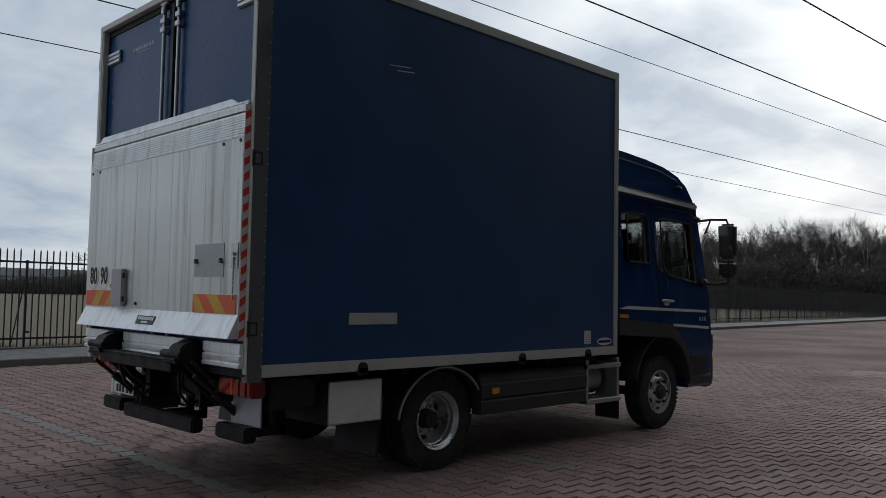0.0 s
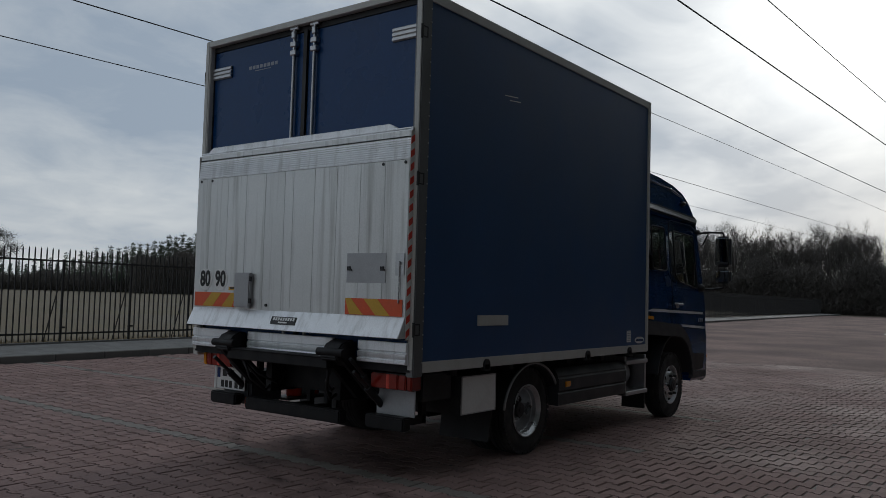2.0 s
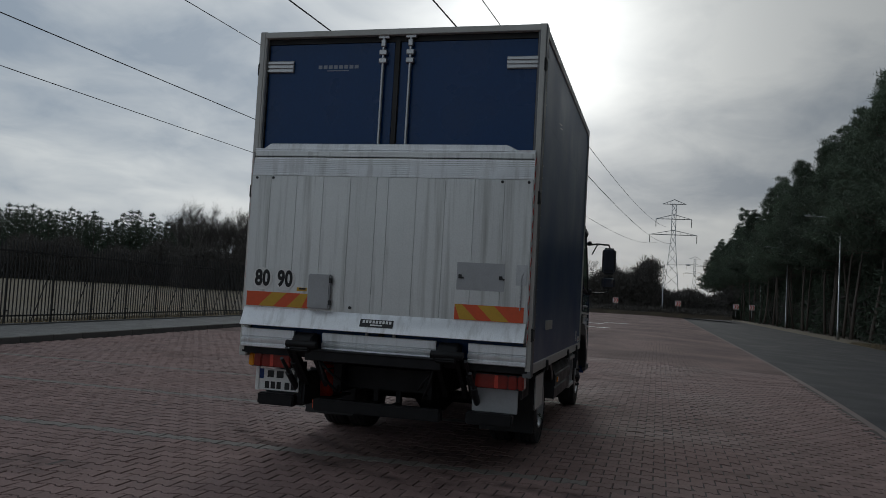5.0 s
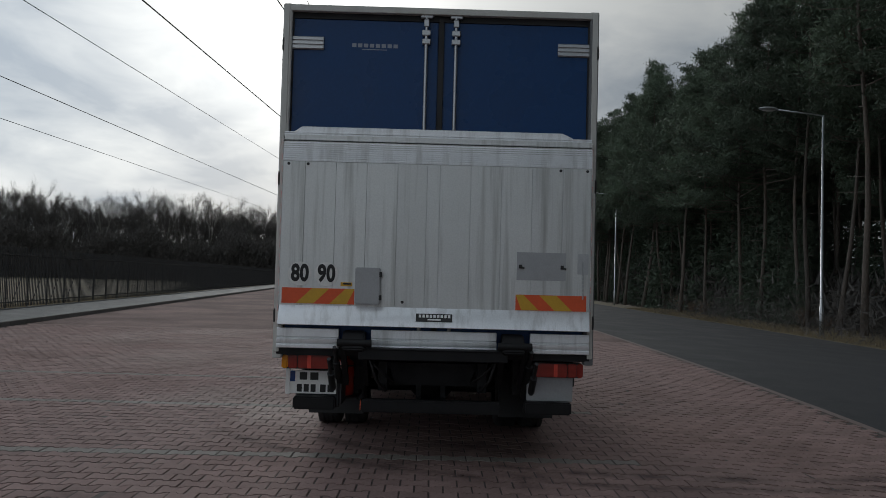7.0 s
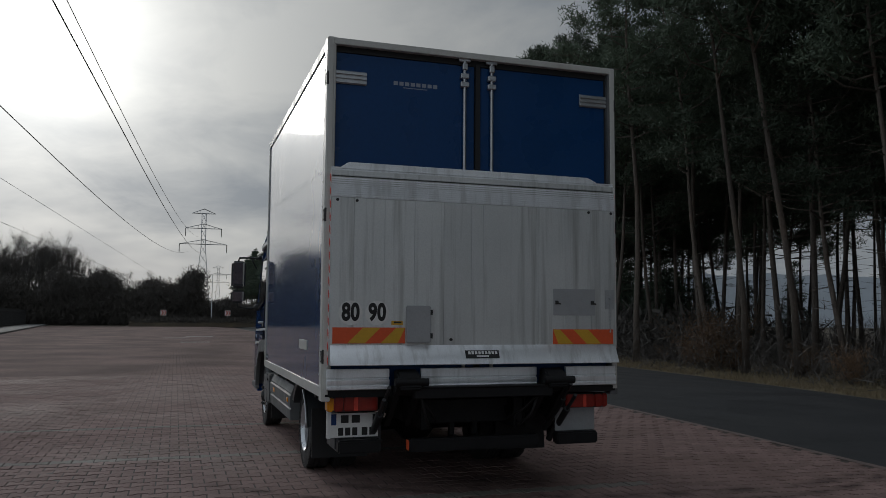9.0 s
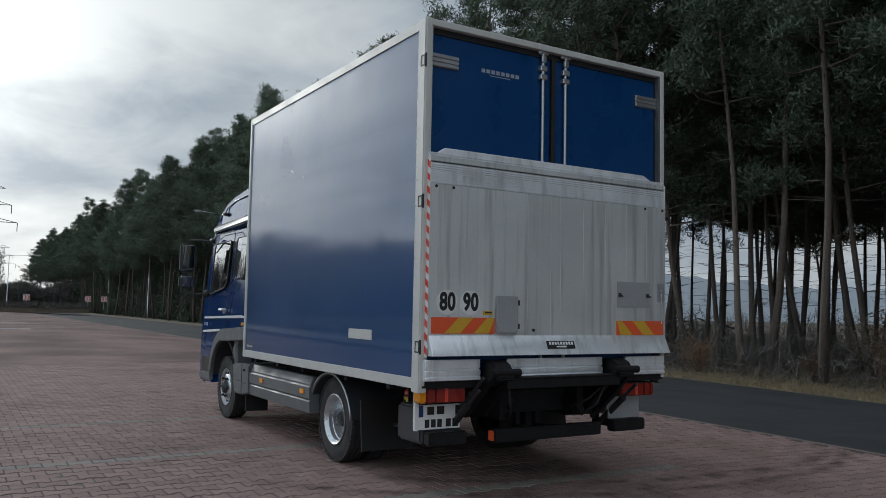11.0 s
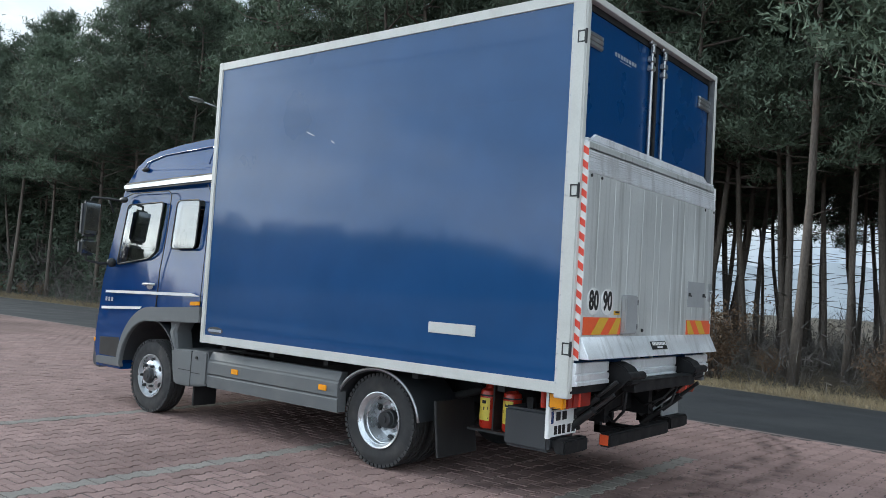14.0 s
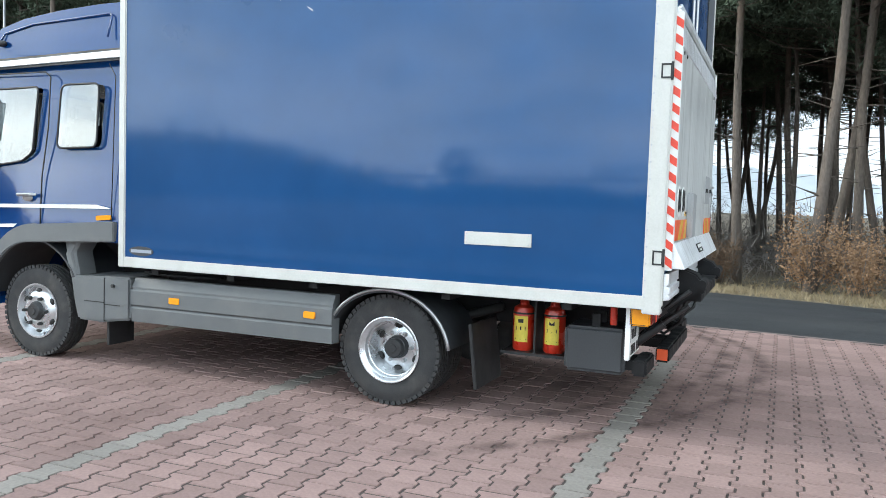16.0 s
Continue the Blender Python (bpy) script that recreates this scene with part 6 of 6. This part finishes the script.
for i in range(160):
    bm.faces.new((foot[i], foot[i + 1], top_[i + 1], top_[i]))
tagged(part("backdrop_ridge", bm, M_HAZE), "added far ridge, haze painted into its blue-grey", "ridge", kind="structure")

# ---- far end of the yard ----
bm = bmesh.new()
plate(bm, [(114, -0.05), (114.3, 0.45), (116, 0.95), (122, 0.9), (124, -0.05)], "y", -6.0, 14.2)
tagged(part("earth_bank", bm, M_EARTH), "low dark earth bank closing the yard", "bank", kind="structure")
n = 2600
c = np.stack([rng.uniform(114.2, 118, n), rng.uniform(-6, 14.2, n), rng.uniform(0.4, 1.0, n)], axis=1)
v, f = slivers(rng, c, 3, (0.1, 0.1, 0.05), 0.5, 0.09, 1.0)
tagged(raw("bank_weeds", v, f, M_BRUSH), "dark weeds on the earth bank", "weeds", kind="stuff")


def chevron_sign(x, y):
    t = thing("chevron_sign", (x, y, 0.8), "white road sign with dark chevrons on a post", "sign", "bend signs at the road's end")
    bm = bmesh.new(); rod(bm, (x + 0.03, y, 0.4), (x + 0.03, y, 2.2), 0.035, n=8)
    part("post", bm, M_STEEL, t)
    bd = box_part("board", (x - 0.01, x + 0.01, y - 0.4, y + 0.4, 1.5, 2.3), M_WHITE, t, 0.01)
    bm = bmesh.new()
    for o in (-0.2, 0.15):
        plate(bm, [(y + o, 1.54), (y + o + 0.18, 1.54), (y + o - 0.06, 1.9), (y + o + 0.18, 2.26), (y + o, 2.26), (y + o - 0.22, 1.9)], "x", x - 0.014, x - 0.009)
    part("chevron", bm, M_RED, bd, smooth=0)


for x, y in ((119.5, 9.9), (120, 1.0), (127, -7.6), (127.5, -9.9)):
    chevron_sign(x, y)


# worn white paint left on the paving
for x, y, lx, ly in ((53, 8.2, 0.35, 1.7), (56.5, 6.6, 0.35, 1.8), (44, 7.2, 0.3, 1.6)):
    tagged(box_part("paint_mark", (x - lx / 2, x + lx / 2, y - ly / 2, y + ly / 2, -0.002, 0.005), M_WHITE, None, 0), "worn white paint mark on the brick paving", "marking", "white marks on the yard", "structure")

# long low building across the field
shed = thing("farm_building", (62, 190, 0), "long low pale building far across the field", "building")
box_part("wall", (45, 80, 188, 196, 0, 3.6), M_WHITE, shed, 0)
bm = bmesh.new()
plate(bm, [(187.2, 3.6), (192, 5.4), (196.8, 3.6)], "x", 44.5, 80.5)
part("roof", bm, M_DARKPL, shed)
for k in range(7):
    box_part("window", (48 + k * 4.5, 50.5 + k * 4.5, 187.95, 188.05, 1.0, 2.6), M_INK, shed, 0)

# ---- brick paving, laid stone by stone ----
M_BRICK = mat("red_paving_brick", (0.265, 0.182, 0.166), 0.92, var=0.18, scale=0.45, fine=45, bump=0.0010, isl=0.14, spec=0.12, stain=((0.125, 0.080, 0.070), 0.55, 0.6))
M_BRICK1 = mat("red_paving_brick_single", (0.265, 0.182, 0.166), 0.92, var=0.18, scale=0.45, fine=45, bump=0.0010, rand=0.14, spec=0.12, stain=((0.125, 0.080, 0.070), 0.55, 0.6))
M_PALE = mat("pale_grey_paving_brick", (0.212, 0.192, 0.172), 0.92, var=0.2, scale=1.2, fine=45, bump=0.0012, isl=0.10, spec=0.3)


def tyre_marks(m):
    """Dark rubber arc and oil spots behind the truck, broken up by noise."""
    nt = m.node_tree
    L, b = nt.links.new, nt.nodes["Principled BSDF"]
    src = b.inputs["Base Color"].links[0].from_socket
    pos = nt.nodes.new("ShaderNodeNewGeometry").outputs["Position"]

    def op(kind, u, v):
        n = nt.nodes.new("ShaderNodeMath"); n.operation = kind
        for s, w in zip(n.inputs, (u, v)):
            if isinstance(w, (int, float)):
                s.default_value = w
            else:
                L(w, s)
        return n.outputs[0]

    def ring(cx, cy, r, half):
        d = nt.nodes.new("ShaderNodeVectorMath"); d.operation = "DISTANCE"
        L(pos, d.inputs[0]); d.inputs[1].default_value = (cx, cy, 0)
        off = op("ABSOLUTE", op("SUBTRACT", d.outputs["Value"], r), 0)
        n = nt.nodes.new("ShaderNodeMapRange"); n.interpolation_type = "SMOOTHSTEP"
        n.inputs["From Min"].default_value, n.inputs["From Max"].default_value = half, 0.0
        L(off, n.inputs["Value"])
        return n.outputs[0]
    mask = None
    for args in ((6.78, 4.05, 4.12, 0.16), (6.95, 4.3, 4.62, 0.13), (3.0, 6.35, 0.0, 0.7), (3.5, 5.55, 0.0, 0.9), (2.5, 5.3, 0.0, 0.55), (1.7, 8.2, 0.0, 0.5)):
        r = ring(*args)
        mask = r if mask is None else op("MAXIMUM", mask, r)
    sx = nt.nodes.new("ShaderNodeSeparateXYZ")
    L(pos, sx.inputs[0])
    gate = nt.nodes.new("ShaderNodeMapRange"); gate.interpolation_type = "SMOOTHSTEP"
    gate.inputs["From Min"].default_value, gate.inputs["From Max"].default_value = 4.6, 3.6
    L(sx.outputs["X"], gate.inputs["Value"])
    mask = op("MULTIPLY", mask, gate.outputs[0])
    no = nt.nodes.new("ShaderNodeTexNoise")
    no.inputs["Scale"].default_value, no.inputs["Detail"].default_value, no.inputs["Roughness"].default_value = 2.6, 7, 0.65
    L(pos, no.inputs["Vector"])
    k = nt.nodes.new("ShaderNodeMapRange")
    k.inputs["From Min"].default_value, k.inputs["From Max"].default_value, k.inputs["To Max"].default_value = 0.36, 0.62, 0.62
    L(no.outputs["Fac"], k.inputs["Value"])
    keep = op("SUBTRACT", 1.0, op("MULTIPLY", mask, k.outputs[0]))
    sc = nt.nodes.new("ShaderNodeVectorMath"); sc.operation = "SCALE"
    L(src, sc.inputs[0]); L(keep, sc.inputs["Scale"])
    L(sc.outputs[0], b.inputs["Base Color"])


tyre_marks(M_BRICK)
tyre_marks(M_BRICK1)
COL, ROW = 2.45 / 15, 0.20
side_pts = [(0.0924, -0.0958), (0.0924, -0.062), (0.0606, -0.038), (0.0606, 0.038), (0.0924, 0.062), (0.0924, 0.0958)]
outline = np.array(side_pts + [(-a, b) for a, b in side_pts[::-1]])
inner_ = np.array([(math.copysign(abs(a) - 0.0030, a), math.copysign(abs(b) - (0.0030 if abs(b) > 0.09 else 0.0), b)) for a, b in outline])
stone_v = np.concatenate([np.c_[outline, np.full(12, -0.010)], np.c_[inner_, np.zeros(12)]])
PALE = lambda k: k % 15 == 0


def lay(x0, x1, y0, y1, skip=None):
    """Centres of the stones on an area, with the number of their column."""
    out = []
    for k in range(math.ceil((x0 - 3.14) / COL), math.floor((x1 - 3.14) / COL) + 1):
        x = 3.14 + k * COL
        for j in range(int(y0 / ROW), int(y1 / ROW) + 1):
            y = j * ROW + (ROW / 2 if k % 2 else 0)
            if near_edge(x) + 0.2 <= y <= min(y1, 14.9 + 0.085 * x) and not (skip and skip(x, y)):
                out.append((x, y, k))
    return out


def stone_mesh(centres, name, material):
    rg = np.random.default_rng(9)
    n = len(centres)
    c = np.array([(x, y, fall(y)) for x, y, k in centres])
    v = stone_v[None] + c[:, None, :]
    tilt = rg.normal(0, 0.010, (n, 2))
    v[:, :, 2] += rg.normal(0, 0.0011, n)[:, None] + (stone_v[None, :, 0] * tilt[:, :1] + stone_v[None, :, 1] * tilt[:, 1:])
    quads = np.array([(i, (i + 1) % 12, 12 + (i + 1) % 12, 12 + i) for i in range(12)])
    top = np.array([[12, 13, 22, 23], [13, 14, 21, 22], [14, 15, 20, 21], [15, 16, 19, 20], [16, 17, 18, 19]])
    f = np.concatenate([quads, top])
    f = (f[None] + 24 * np.arange(n)[:, None, None]).reshape(-1, 4)
    return raw(name, v.reshape(-1, 3), f, material)


yard = tagged(new("pavement_yard"), LABEL_PAVE, "paving", kind="structure")
NEAR = lambda x, y: 1.6 < x < 5.4 and 7.9 < y < 10.2
stones = lay(-8, 18, 0.4, 17, NEAR)
for nme, sel, m_ in (("laid_bricks", [s for s in stones if not (PALE(s[2]) and 2.5 < s[0] < 9 and s[1] > 4.2)], M_BRICK), ("pale_bricks", [s for s in stones if PALE(s[2]) and 2.5 < s[0] < 9 and s[1] > 4.2], M_PALE)):
    o = stone_mesh(sel, nme, m_)
    attach(o, yard)
    tagged(o, kind="stuff")
one = stone_mesh([(0, 20, 0)], "brick", M_BRICK1)
one.data.transform(Matrix.Translation((0, -20, 0)))
pale_me = one.data.copy()
pale_me.materials.clear(); pale_me.materials.append(M_PALE)
near = [s for s in lay(1.5, 5.5, 7.8, 10.3) if NEAR(s[0], s[1])]
rg = np.random.default_rng(3)
for i, (x, y, k) in enumerate(near):
    o = one if i == 0 else new("brick", pale_me if PALE(k) else one.data)
    o.parent = yard
    o.location = (x, y, rg.normal(0, 0.0011))
    o.rotation_euler = (rg.normal(0, 0.009), rg.normal(0, 0.009), 0)
